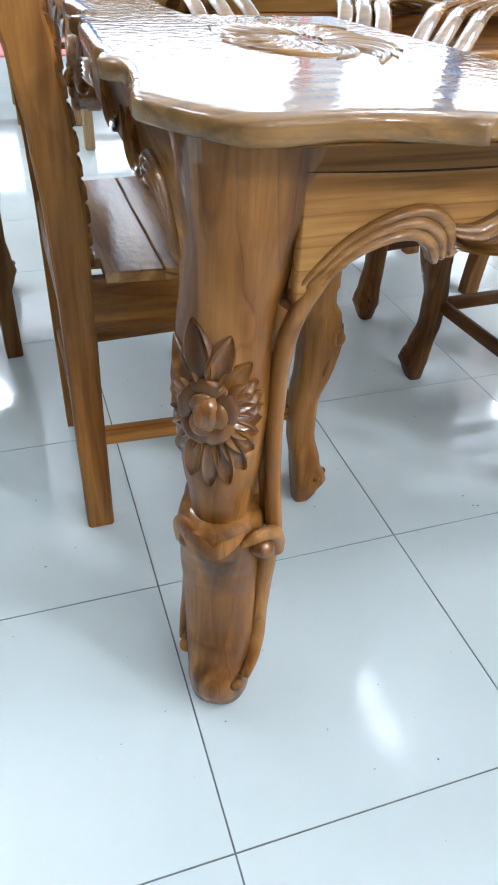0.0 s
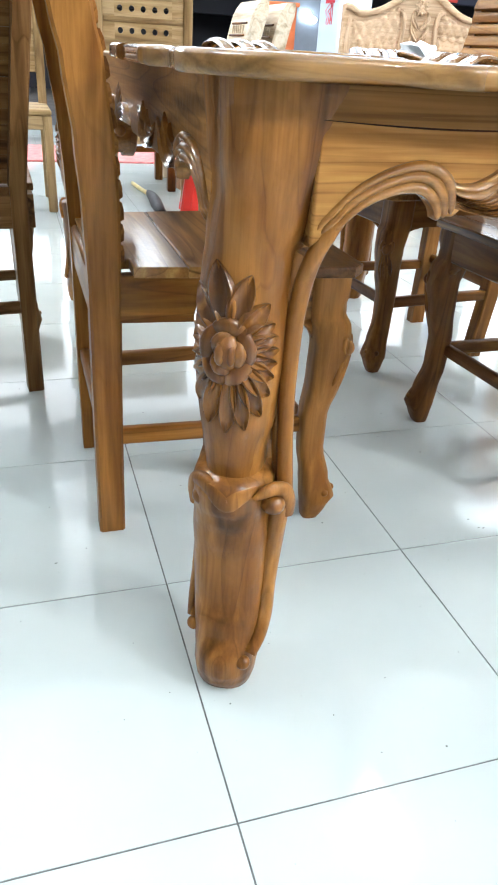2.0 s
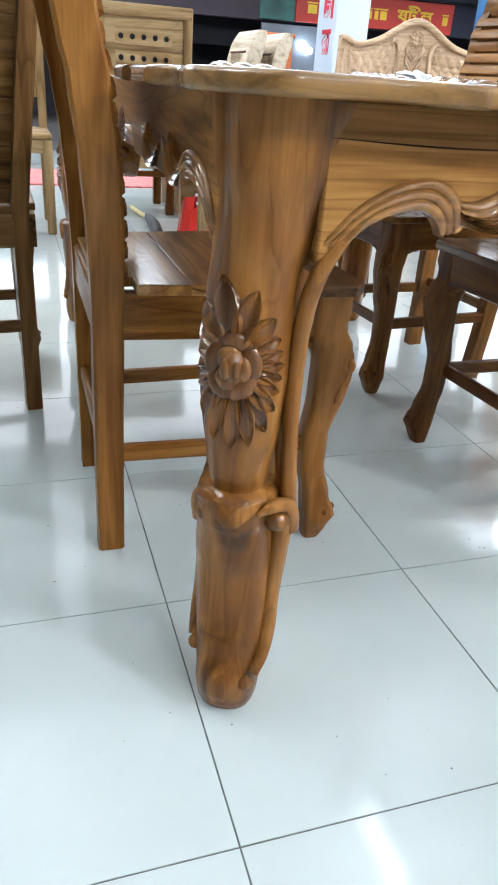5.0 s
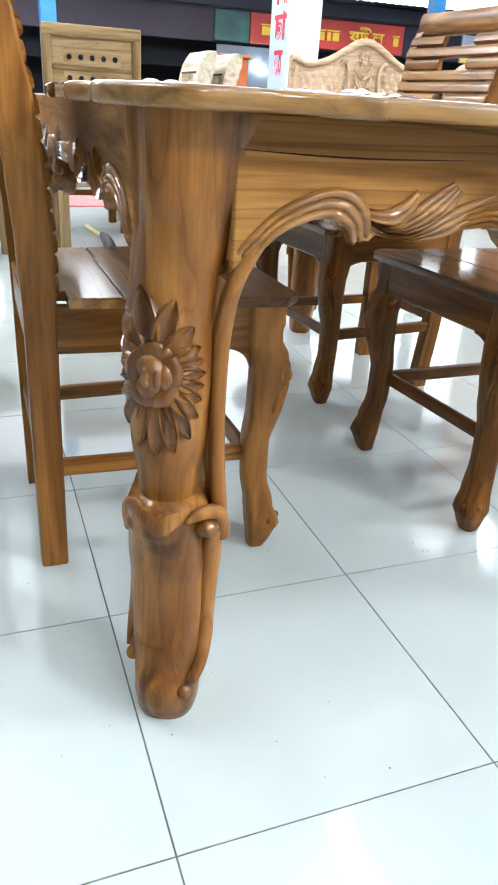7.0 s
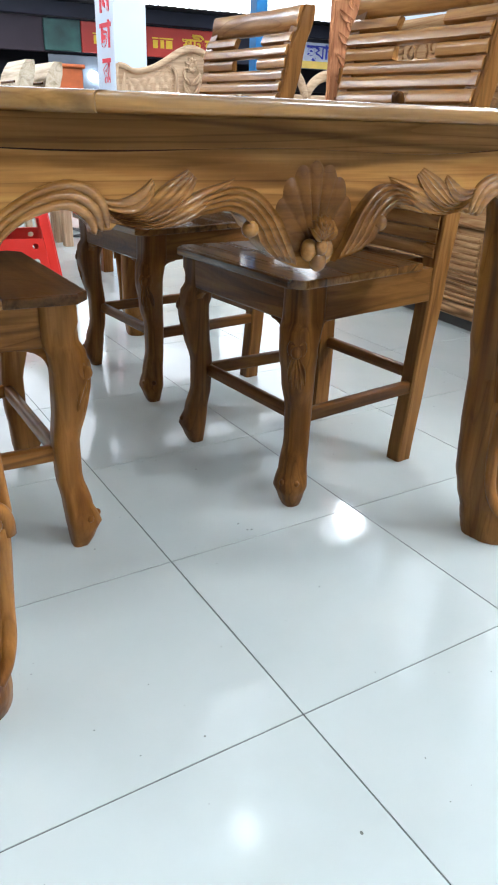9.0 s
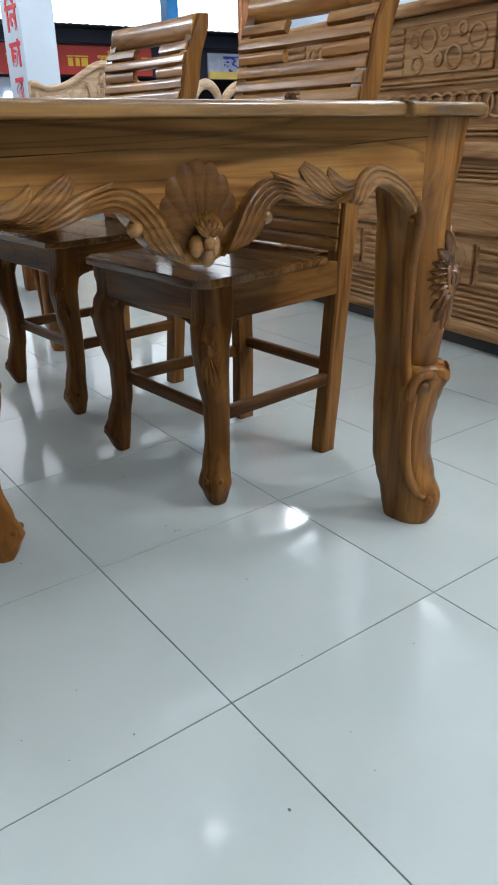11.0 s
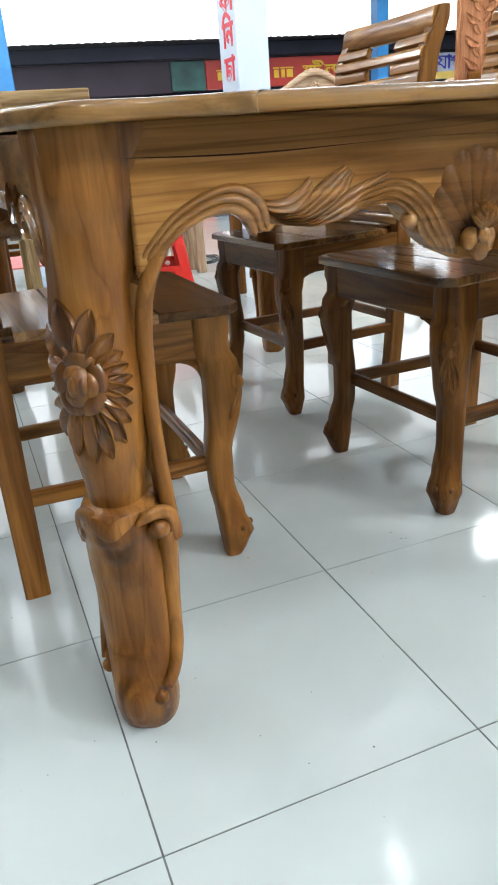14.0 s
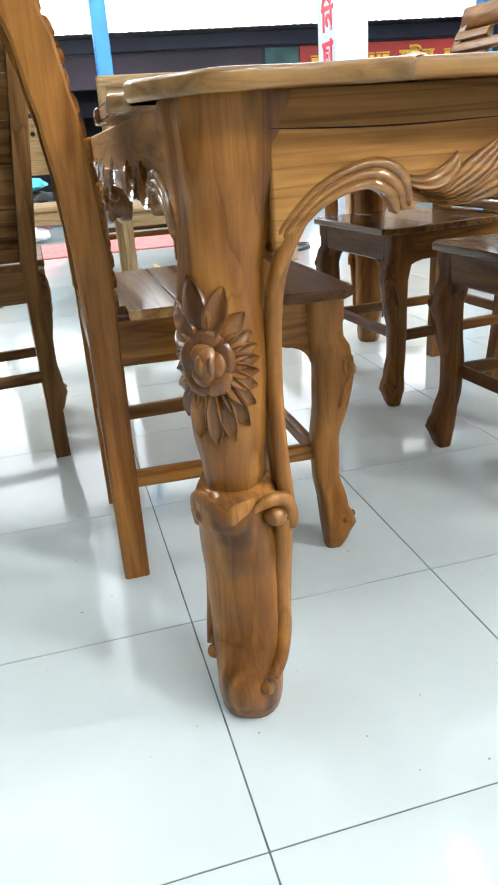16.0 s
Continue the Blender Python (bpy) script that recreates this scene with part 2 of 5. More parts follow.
def tile_material():
    m, tree, bsdf = nodes_of("glazed_white_tile")
    link = tree.links.new
    coords = tree.nodes.new("ShaderNodeTexCoord")
    n = tree.nodes.new("ShaderNodeTexNoise")
    n.inputs["Scale"].default_value, n.inputs["Detail"].default_value = 5, 4
    link(coords.outputs["Object"], n.inputs["Vector"])
    base = ramp(tree, n.outputs["Fac"], [(0.3, (0.50, 0.543, 0.526)), (0.7, (0.54, 0.577, 0.558))])
    spots = tree.nodes.new("ShaderNodeTexNoise")
    spots.inputs["Scale"].default_value, spots.inputs["Detail"].default_value = 105, 1
    info = tree.nodes.new("ShaderNodeObjectInfo")
    off = tree.nodes.new("ShaderNodeVectorMath")
    off.operation = "MULTIPLY_ADD"
    link(info.outputs["Random"], off.inputs[0])
    off.inputs[1].default_value = (7, 3, 5)
    link(coords.outputs["Object"], off.inputs[2])
    link(off.outputs[0], spots.inputs["Vector"])
    dirt = ramp(tree, spots.outputs["Fac"], [(0.0, (1, 1, 1)), (0.80, (1, 1, 1)), (0.82, (0.30, 0.29, 0.27))])
    mix = tree.nodes.new("ShaderNodeMix")
    mix.data_type, mix.blend_type = "RGBA", "MULTIPLY"
    mix.inputs[0].default_value = 1
    link(base, mix.inputs[6])
    link(dirt, mix.inputs[7])
    link(mix.outputs[2], bsdf.inputs["Base Color"])
    smear = tree.nodes.new("ShaderNodeTexNoise")
    smear.inputs["Scale"].default_value, smear.inputs["Detail"].default_value = 9, 5
    link(off.outputs[0], smear.inputs["Vector"])
    mr = tree.nodes.new("ShaderNodeMapRange")
    mr.inputs["To Min"].default_value, mr.inputs["To Max"].default_value = 0.055, 0.105
    link(smear.outputs["Fac"], mr.inputs["Value"])
    link(mr.outputs[0], bsdf.inputs["Roughness"])
    bsdf.inputs["Specular IOR Level"].default_value = 0.60
    b = tree.nodes.new("ShaderNodeBump")
    b.inputs["Strength"].default_value, b.inputs["Distance"].default_value = 0.04, 0.003
    link(smear.outputs["Fac"], b.inputs["Height"])
    link(b.outputs[0], bsdf.inputs["Normal"])
    return m


tile_white = tile_material()


# ---- mesh helpers ----
def part(name, bm, material, parent=None, label="", smooth=True):
    """Links a bmesh as one mesh object, under a thing or a part."""
    me = bpy.data.meshes.new(name)
    bmesh.ops.recalc_face_normals(bm, faces=bm.faces)
    for f in bm.faces:
        f.smooth = smooth
    if smooth:
        for e in bm.edges:
            if len(e.link_faces) == 2:
                bend = e.calc_face_angle()
                small, large = sorted(f.calc_area() for f in e.link_faces)
                if bend > 0.95 or (bend > 0.25 and large > 5 * small):
                    e.smooth = False
    bm.to_mesh(me)
    bm.free()
    me.materials.append(material)
    ob = new(name, me)
    ob.parent = parent
    if label:
        tagged(ob, label)
    return ob


def thing(name, label, category, m=None, group="", kind=""):
    ob = new(name)
    ob.empty_display_size = 0.1
    if m is not None:
        ob.matrix_basis = m
    return tagged(ob, label, category, group, kind)


def box(size, at=(0, 0, 0), bevel=0.004, m=None, segments=1, into=None):
    """A bevelled box by its size and centre."""
    bm = bmesh.new()
    bmesh.ops.create_cube(bm, size=1.0, matrix=Matrix.Diagonal((*size, 1)))
    if bevel:
        bmesh.ops.bevel(bm, geom=list(bm.edges), offset=min(bevel, min(size) * 0.45), segments=segments, affect="EDGES", profile=0.5)
    bm.transform(Matrix.Translation(at) if m is None else m @ Matrix.Translation(at))
    return merged(into, bm) if into is not None else bm


def merged(into, bm):
    me = bpy.data.meshes.new("tmp")
    bm.to_mesh(me)
    bm.free()
    into.from_mesh(me)
    bpy.data.meshes.remove(me)
    return into


def slab(outline, depth, bevel=0.0, m=None, into=None, segments=2):
    """A flat outline in x, y, drawn out along z from 0 to depth, with rounded rims."""
    bm = bmesh.new()
    f = bm.faces.new([bm.verts.new((x, y, 0)) for x, y in outline])
    r = bmesh.ops.extrude_face_region(bm, geom=[f])
    top = [v for v in r["geom"] if isinstance(v, bmesh.types.BMVert)]
    bmesh.ops.translate(bm, verts=top, vec=(0, 0, depth))
    bmesh.ops.recalc_face_normals(bm, faces=bm.faces)
    if bevel:
        rim = [e for e in bm.edges if abs(e.verts[0].co.z - e.verts[1].co.z) < 1e-6]
        bmesh.ops.bevel(bm, geom=rim, offset=bevel, segments=segments, affect="EDGES", profile=0.5)
    if m is not None:
        bm.transform(m)
    return merged(into, bm) if into is not None else bm


def loft(rings, cap=True, into=None):
    bm = bmesh.new() if into is None else into
    rows = [[bm.verts.new(p) for p in ring] for ring in rings]
    n = len(rows[0])
    for a, b in zip(rows, rows[1:]):
        for i in range(n):
            bm.faces.new((a[i], a[(i + 1) % n], b[(i + 1) % n], b[i]))
    if cap:
        bm.faces.new(list(reversed(rows[0])))
        bm.faces.new(rows[-1])
    return bm


def smooth_line(points, steps=5):
    """Catmull-Rom through the points."""
    p = [Vector(q) for q in points]
    p = [2 * p[0] - p[1]] + p + [2 * p[-1] - p[-2]]
    out = []
    for i in range(1, len(p) - 2):
        for k in range(steps):
            t = k / steps
            a, b, c, d = p[i - 1], p[i], p[i + 1], p[i + 2]
            out.append(0.5 * (2 * b + (c - a) * t + (2 * a - 5 * b + 4 * c - d) * t * t + (3 * b - a - 3 * c + d) * t ** 3))
    out.append(p[-2])
    return out


def tube(points, radii, sides=12, steps=4, flat=1.0, normal=(0, 1, 0), into=None):
    """A swept round or flattened strand; radii are spread along it."""
    line = smooth_line(points, steps)
    nrm = Vector(normal)
    rings = []
    for i, q in enumerate(line):
        d = (line[min(i + 1, len(line) - 1)] - line[max(i - 1, 0)]).normalized()
        side = d.cross(nrm)
        if side.length < 1e-4:
            side = d.cross(Vector((0.3, 0.2, 1)))
        side.normalize()
        up = side.cross(d).normalized()
        f = i / (len(line) - 1) * (len(radii) - 1)
        k = min(int(f), len(radii) - 2)
        r = max(1e-4, radii[k] + (radii[k + 1] - radii[k]) * (f - k))
        rings.append([q + side * (math.cos(a) * r) + up * (math.sin(a) * r * flat) for a in (math.tau * j / sides for j in range(sides))])
    return loft(rings, into=into)


def ball(at, r, squash=(1, 1, 1), into=None, seg=10):
    bm = bmesh.new()
    bmesh.ops.create_uvsphere(bm, u_segments=seg, v_segments=max(6, seg * 2 // 3), radius=r)
    bm.transform(Matrix.Translation(at) @ Matrix.Diagonal((*squash, 1)))
    return merged(into, bm) if into is not None else bm


def lerp_rows(rows, z):
    """Interpolated values from rows of (z, ...), smooth between them."""
    rows = sorted(rows)
    if z <= rows[0][0]:
        return rows[0][1:]
    for a, b in zip(rows, rows[1:]):
        if z <= b[0]:
            f = (z - a[0]) / (b[0] - a[0])
            f = f * f * (3 - 2 * f)
            return tuple(p + (q - p) * f for p, q in zip(a[1:], b[1:]))
    return rows[-1][1:]


def fluted(low, high, flutes, depth, into, side=1, steps=7, lobe=0.0, hem=0.010, hollow=False):
    """A carved band between two curves of (across, up, out), with half-round flutes along it; its last end may be lobed."""
    a, b = smooth_line(low, steps), smooth_line(high, steps)
    n, cols = len(a), flutes * 6
    rows = []
    for i in range(n):
        f = i / (n - 1)
        swell = min(1.0, 0.25 + 3.2 * f, 0.25 + 4.5 * (1 - f))
        row = [Vector((a[i].x * side, hem, a[i].y))]
        for j in range(cols + 1):
            g = j / cols
            ridge = abs(math.sin(math.pi * flutes * g)) ** 0.75
            if hollow:
                ridge = 1 - 0.9 * ridge ** 1.3
            p = a[i].lerp(b[i], g)
            if lobe and i > 0:
                p = p + (a[i].lerp(b[i], g) - a[i - 1].lerp(b[i - 1], g)).normalized() * (lobe * (ridge - 0.5) * max(0.0, f - 0.8) * 5)
            out = p.z + depth * ridge * swell - (0.004 if f == 1 else 0)
            row.append(Vector((p.x * side, -out, p.y)))
        row.append(Vector((b[i].x * side, hem, b[i].y)))
        rows.append(row)
    rows.append([Vector((p.x, hem, p.z)) for p in rows[-1]])
    rows.insert(0, [Vector((p.x, hem, p.z)) for p in rows[0]])
    grid = [[into.verts.new(p) for p in row] for row in rows]
    for p, q in zip(grid, grid[1:]):
        for i in range(len(p) - 1):
            into.faces.new((p[i], p[i + 1], q[i + 1], q[i]))
    return into


# ---- the room ----
FLOOR_X, FLOOR_Y = (-4.0, 6.0), (-3.2, 7.2)


def slab_box(name, lo, hi, material, label, category, bevel=0.0):
    c = [(a + b) / 2 for a, b in zip(lo, hi)]
    ob = part(name, box([b - a for a, b in zip(lo, hi)], c, bevel), material, smooth=False)
    return tagged(ob, label, category, kind="structure")


ground = slab_box("ground", (-60, -20, -0.5), (80, 120, -0.16), asphalt, "dark grey asphalt street outside the shop", "ground")
floor = slab_box("floor", (FLOOR_X[0], FLOOR_Y[0], -0.15), (FLOOR_X[1], FLOOR_Y[1], -0.0012), grout, "shop floor of glossy white square tiles with dark joints", "floor")
# west and south walls are added out of view; the darker west one dims the left
wall_west = slab_box("wall_west", (-4.2, -3.4, -0.15), (-4.0, 7.2, 3.2), dim_wall, "plain grey-brown wall added out of view, dark to cut light from the left", "wall")
wall_south = slab_box("wall_south", (-4.0, -3.4, -0.15), (6.0, -3.2, 3.2), room_wall, "plain grey-beige wall added out of view behind the aisle", "wall")
wall_east = slab_box("wall_east", (6.0, -3.4, -0.15), (6.2, 7.2, 3.2), pillar_paint, "plain pale blue painted wall behind the cabinets", "wall")
ceiling = slab_box("ceiling", (-4.2, -3.4, 3.2), (6.2, 7.3, 3.35), white_wall, "flat white painted ceiling", "ceiling")


def ceiling_lamp(x, y, share, long=0.0, wide=0.07):
    """A bulb in a holder as added fill light, or a short tube lamp when it has a length along y."""
    t = thing("ceiling_lamp", "white lamp under the ceiling; the round bulbs are added fill light", "lamp", pose(x, y, 3.0), "ceiling lamps")
    for d in ((-long / 2, long / 2) if long else (0,)):
        rings = [[(r * math.cos(a), d + r * math.sin(a), z) for a in (math.tau * k / 20 for k in range(20))] for z, r in ((0.2, 0.02), (0.06, 0.02), (0.055, 0.05), (0.03, 0.055))]
        part("holder", loft(rings), white_wall, t)
        lamp = bpy.data.lights.new("lamp", "POINT")
        lamp.energy, lamp.shadow_soft_size, lamp.color = LAMP_WATTS * share * (0.5 if long else 1.0), wide, (0.95, 0.98, 1.0)
        new("lamp_light", lamp).matrix_basis = pose(x, y + d * 0.8, 2.86)
    rings = [[(r * math.cos(a), r * math.sin(a) + math.copysign(long / 2, math.sin(a)), z) for a in (math.tau * (k + 0.5) / 20 for k in range(20))] for z, r in ((0.03, 0.025), (0.01, 0.038), (-0.02, 0.046), (-0.05, 0.044), (-0.075, 0.030), (-0.085, 0.010))]
    part("bulb", loft(rings), tube_glow, t)


# tubes hang where floor glints place them; the bulbs are unseen fill lamps
for x, y, share, long, wide in ((0.95, -0.75, 0.15, 0, 0.07), (1.46, 1.64, 0.014, 0.36, 0.05), (2.10, 3.26, 0.65, 0.3, 0.11), (4.05, 4.37, 0.8, 0.6, 0.12), (4.07, 2.48, 0.8, 0.3, 0.07), (-0.6, 5.3, 2.5, 0, 0.2),
                                (2.9, -0.5, 1.5, 0, 0.2), (-1.0, 1.5, 0.55, 0, 0.3), (-1.9, 3.6, 1.4, 0, 0.3), (0.7, -2.6, 1.0, 0, 0.16), (2.8, -2.5, 3.4, 0, 0.20)):
    ceiling_lamp(x, y, share, long, wide)


# ---- dining table ----
TABLE_X, TABLE_Y = (0.007, 1.000), (0.183, 1.86)
TOP_Z = 0.706
LEG_ROWS = [  # height, inner and outer reach along the carved face's direction, half width, squareness
    (0.000, -0.022, 0.067, 0.036, 2.5),
    (0.014, -0.026, 0.075, 0.039, 2.4),
    (0.034, -0.030, 0.081, 0.041, 2.2),
    (0.050, -0.032, 0.082, 0.040, 2.2),
    (0.090, -0.042, 0.065, 0.044, 2.6),
    (0.134, -0.050, 0.053, 0.046, 3.0),
    (0.190, -0.052, 0.051, 0.047, 3.1),
    (0.230, -0.054, 0.058, 0.048, 2.8),
    (0.258, -0.054, 0.066, 0.047, 2.4),
    (0.278, -0.054, 0.074, 0.048, 2.1),
    (0.294, -0.054, 0.075, 0.048, 2.1),
    (0.303, -0.054, 0.068, 0.045, 2.2),
    (0.310, -0.054, 0.052, 0.034, 2.5),
    (0.330, -0.056, 0.054, 0.036, 2.6),
    (0.380, -0.062, 0.060, 0.0425, 2.6),
    (0.440, -0.064, 0.062, 0.0465, 2.6),
    (0.500, -0.066, 0.057, 0.0475, 2.4),
    (0.550, -0.066, 0.054, 0.050, 2.0),
    (0.600, -0.068, 0.058, 0.058, 1.6),
    (0.650, -0.072, 0.066, 0.070, 1.3),
    (TOP_Z, -0.076, 0.070, 0.079, 1.2),
]


LEG_TWIST, LEG_SHIFT, FOOT_SHIFT = 20, 0.014, 0.005  # how the carved faces turn towards the table's ends, and lie off the blocks' diagonals
FLOWER_V = -0.006
LEG_BACK = [(0.0, 0.032, 2.6), (0.05, 0.036, 2.8), (0.13, 0.044, 3.2), (0.30, 0.046, 3.2), (0.48, 0.047, 3.0), (0.58, 0.058, 1.8), (TOP_Z, 0.079, 1.2)]  # height, half width, squareness of the plain inner side


def leg_surface(z, v):
    """How far out the leg's face lies at a height and an offset across."""
    inner, outer, half, k = lerp_rows(LEG_ROWS, z)
    mid, reach = (inner + outer) / 2, (outer - inner) / 2
    f = max(0.0, 1 - min(1.0, abs(v) / half) ** k)
    return mid + reach * f ** (1 / k)


def leaf(path, width, thick, into, flat_normal, scoop=False):
    """A pointed carved leaf along a short path."""
    line = smooth_line(path, 6)
    n = len(line)
    nrm = Vector(flat_normal).normalized()
    rings = []
    for i, q in enumerate(line):
        f = i / (n - 1)
        w = width * (math.sin(math.pi * min(1, 0.12 + f * 0.88)) ** 0.8) + 0.0006
        d = (line[min(i + 1, n - 1)] - line[max(i - 1, 0)]).normalized()
        s = d.cross(nrm).normalized()
        t = thick * (0.35 + 0.65 * math.sin(math.pi * (0.15 + 0.7 * f)))
        section = [(-1, 0), (-0.82, 0.72), (-0.58, 1.0), (-0.26, 0.66), (0, 0.42), (0.26, 0.66), (0.58, 1.0), (0.82, 0.72), (1, 0)]
        if scoop:
            section = [(-1, 0), (-0.93, 0.85), (-0.80, 1.0), (-0.45, 0.48), (0, 0.22), (0.45, 0.48), (0.80, 1.0), (0.93, 0.85), (1, 0)]
        rings.append([q + s * (w * c) + nrm * (t * h) for c, h in section] + [q - nrm * 0.006])
    return loft(rings, into=into)


def table_leg(parent, corner, out):
    """One carved cabriole leg. corner: the outer corner of its block; out: the diagonal that it faces."""
    diagonal = Vector((out[0], out[1], 0)).normalized()
    hand = -out[0] * -out[1]
    u = diagonal.copy()
    u.rotate(Euler((0, 0, radians(LEG_TWIST * hand))))
    w = Vector((-u.y, u.x, 0)) * hand
    base = Vector((corner[0], corner[1], 0)) - diagonal * 0.0815 - w * LEG_SHIFT

    def drift(z):
        """The leg leans a little towards the table's middle as it goes down."""
        return w * (FOOT_SHIFT * max(0.0, 1 - z / 0.34))

    def axes(z):
        """Origin, outward and sideways direction at a height: the block at the top sits square to the table."""
        f = max(0.0, min(1.0, (z - 0.50) / 0.13))
        f = f * f * (3 - 2 * f)
        uz = diagonal.copy()
        uz.rotate(Euler((0, 0, radians(LEG_TWIST * hand * (1 - f)))))
        return base + w * (LEG_SHIFT * f) + drift(z), uz, Vector((-uz.y, uz.x, 0)) * hand

    def at(z, v, lift=0.0):
        o, uz, wz = axes(z)
        return o + uz * (leg_surface(z, v) + lift) + wz * v + Vector((0, 0, z))

    rings = []
    for z in [i / 130 * TOP_Z for i in range(131)]:
        inner, outer, half, k = lerp_rows(LEG_ROWS, z)
        mid, reach = (inner + outer) / 2, (outer - inner) / 2
        ring = []
        o, uz, wz = axes(z)
        for j in range(28):
            a = math.tau * j / 28
            c, s = math.cos(a), math.sin(a)
            kk, hh = k, half
            if c < 0:
                hb, kb = lerp_rows(LEG_BACK, z)
                f = (1 + c) ** 8
                kk, hh = kb + (k - kb) * f, hb + (half - hb) * f
            r = (abs(c) ** kk + abs(s) ** kk) ** (-1 / kk)
            ring.append(o + uz * (mid + reach * r * c) + wz * (hh * r * s) + Vector((0, 0, z)))
        rings.append(ring)
    leg = part("leg", loft(rings), leg_teak, parent)
    # side strands: down from the apron to the collar, and from its scrolls to round knobs at the foot
    def side(z, v, r):
        return base + drift(z) + u * r + w * v + Vector((0, 0, z))
    for sgn in (-1, 1):
        near = 1.0 if sgn < 0 else 0.0  # the strand on the long side hugs the leg
        bm = bmesh.new()
        rows = [(0.272, 0.056, 0.030), (0.245, 0.054, 0.026), (0.20, 0.050, 0.022), (0.15, 0.047, 0.023), (0.11, 0.047, 0.030), (0.080, 0.043, 0.044), (0.062, 0.035, 0.060)]
        if near:
            rows = [(0.272, 0.033, 0.030), (0.245, 0.033, 0.022), (0.20, 0.036, 0.016), (0.15, 0.040, 0.015), (0.115, 0.043, 0.022), (0.088, 0.043, 0.034)]
        tube([side(z, sgn * v, r) for z, v, r in rows], (0.0115, 0.0115, 0.0105, 0.0095, 0.0085), into=bm, normal=u)
        part("lower_strand", bm, leg_teak, leg)
        bm = bmesh.new()
        rows = [(0.282, 0.060, 0.020), (0.345, 0.0550, 0.013), (0.41, 0.0525, 0.012), (0.475, 0.0535, 0.012), (0.505, 0.0565, 0.016), (0.530, 0.0606, 0.0205), (0.555, 0.0685, 0.0245), (0.575, 0.0792, 0.0260), (0.590, 0.0905, 0.0230)]
        if near:
            rows = [(0.305, 0.026, 0.000), (0.345, 0.034, 0.000), (0.41, 0.0435, -0.004), (0.475, 0.0455, -0.004)]
        tube([side(z, sgn * v, r) for z, v, r in rows], (0.0095, 0.0090, 0.0090, 0.0095, 0.0095, 0.0095, 0.009, 0.008, 0.005), into=bm, normal=u)
        part("upper_strand", bm, leg_teak, leg)
        if not near:
            # hollow that joins the strand to the leg
            bm = bmesh.new()
            tube([side(z, sgn * (v - 0.011), r - 0.010) for z, v, r in rows[:7]], (0.005, 0.006, 0.0085, 0.010, 0.011, 0.012, 0.012), into=bm, normal=u)
            part("fillet", bm, leg_teak, leg)
        # rolled scroll: a lip that curls over a half-sunk ball and runs out into the strand
        bm = bmesh.new()
        curl = [(0.292, 0.030, 0.062), (0.299, 0.040, 0.058), (0.301, 0.051, 0.049), (0.294, 0.060, 0.038), (0.276, 0.0625, 0.030), (0.258, 0.0615, 0.026)]
        tube([side(z, sgn * (v - 0.022 * near), r) for z, v, r in curl], (0.003, 0.007, 0.009, 0.0105, 0.0115, 0.0115), into=bm, normal=u, flat=0.8)
        part("scroll", bm, leg_teak, leg)
        part("scroll_eye", ball(side(0.279, sgn * (0.050 - 0.021 * near), 0.046), 0.0140, (1, 1, 0.85), seg=16), carved_teak["z"], leg)
        part("knob", ball(side(0.053 if sgn > 0 else 0.079, 0.028 if sgn > 0 else -0.041, 0.068 if sgn > 0 else 0.039), 0.0095, seg=16), leg_teak, leg)
    # flower: a split bud in curled petals, with long leaves above and below and short ones at the sides
    zc = 0.460
    flower = part("flower", ball(at(zc, FLOWER_V, 0.002), 0.018, (0.8, 0.8, 1.15)), carved_teak["z"], leg, "carved rose with radiating leaves")
    tilt = Matrix((w, Vector((0, 0, 1)), u)).transposed().to_4x4()
    # direction, reach and width of each leaf round the rose
    blades = [(102, 0.089, 0.0150), (74, 0.080, 0.0135), (126, 0.072, 0.0125), (50, 0.064, 0.0125), (31, 0.055, 0.0105), (15, 0.053, 0.0095), (0, 0.053, 0.0095), (-15, 0.054, 0.0095), (-30, 0.058, 0.0105), (-46, 0.068, 0.0115),
              (-61, 0.082, 0.0110), (-75, 0.090, 0.0105), (-89, 0.092, 0.0105), (-103, 0.086, 0.0105), (-118, 0.074, 0.0110), (-136, 0.060, 0.0110), (-155, 0.054, 0.0105), (-174, 0.052, 0.0105), (167, 0.052, 0.0105), (148, 0.058, 0.0110)]
    for turned, far, wide in blades:
        a = radians(turned)
        pts = []
        for f in (0.32, 0.55, 0.80, 1.0):
            turn = a + (0.30 * (1 - f) - 0.10 * (1 - f * f)) * (1 if math.cos(a) > 0 else -1)
            v = max(-0.046, min(0.044, FLOWER_V + math.cos(turn) * far * f * 0.88))
            z = zc + math.sin(turn) * far * f
            pts.append(at(z, v, -0.004 + 0.0045 * math.sin(math.pi * f * 0.92)))
        bm = bmesh.new()
        leaf(pts, wide * 0.90, 0.0070, bm, u + w * max(-0.8, min(0.8, math.cos(a) * 0.8)), scoop=True)
        part("petal_leaf", bm, carved_teak["z"], flower)
    # overlapping petals: hood, cup and two flanks round the split bud
    for ring, (n, rx, rz, size, lift) in enumerate(((5, 0.0200, 0.0260, 0.0105, 0.001), (3, 0.0120, 0.0155, 0.0085, 0.005))):
        for k in range(n):
            a0 = math.tau * (k + 0.25 * ring) / n + math.pi / 2
            pts = [at(zc + rz * math.sin(a0 + s), FLOWER_V + rx * math.cos(a0 + s), lift + 0.003 * math.cos(s * 1.6)) for s in (-0.95, -0.5, 0, 0.5, 0.95)]
            bm = bmesh.new()
            tube(pts, (0.003, size * 0.85, size, size * 0.85, 0.003), into=bm, normal=u, flat=0.52)
            part("petal", bm, carved_teak["z"], flower)
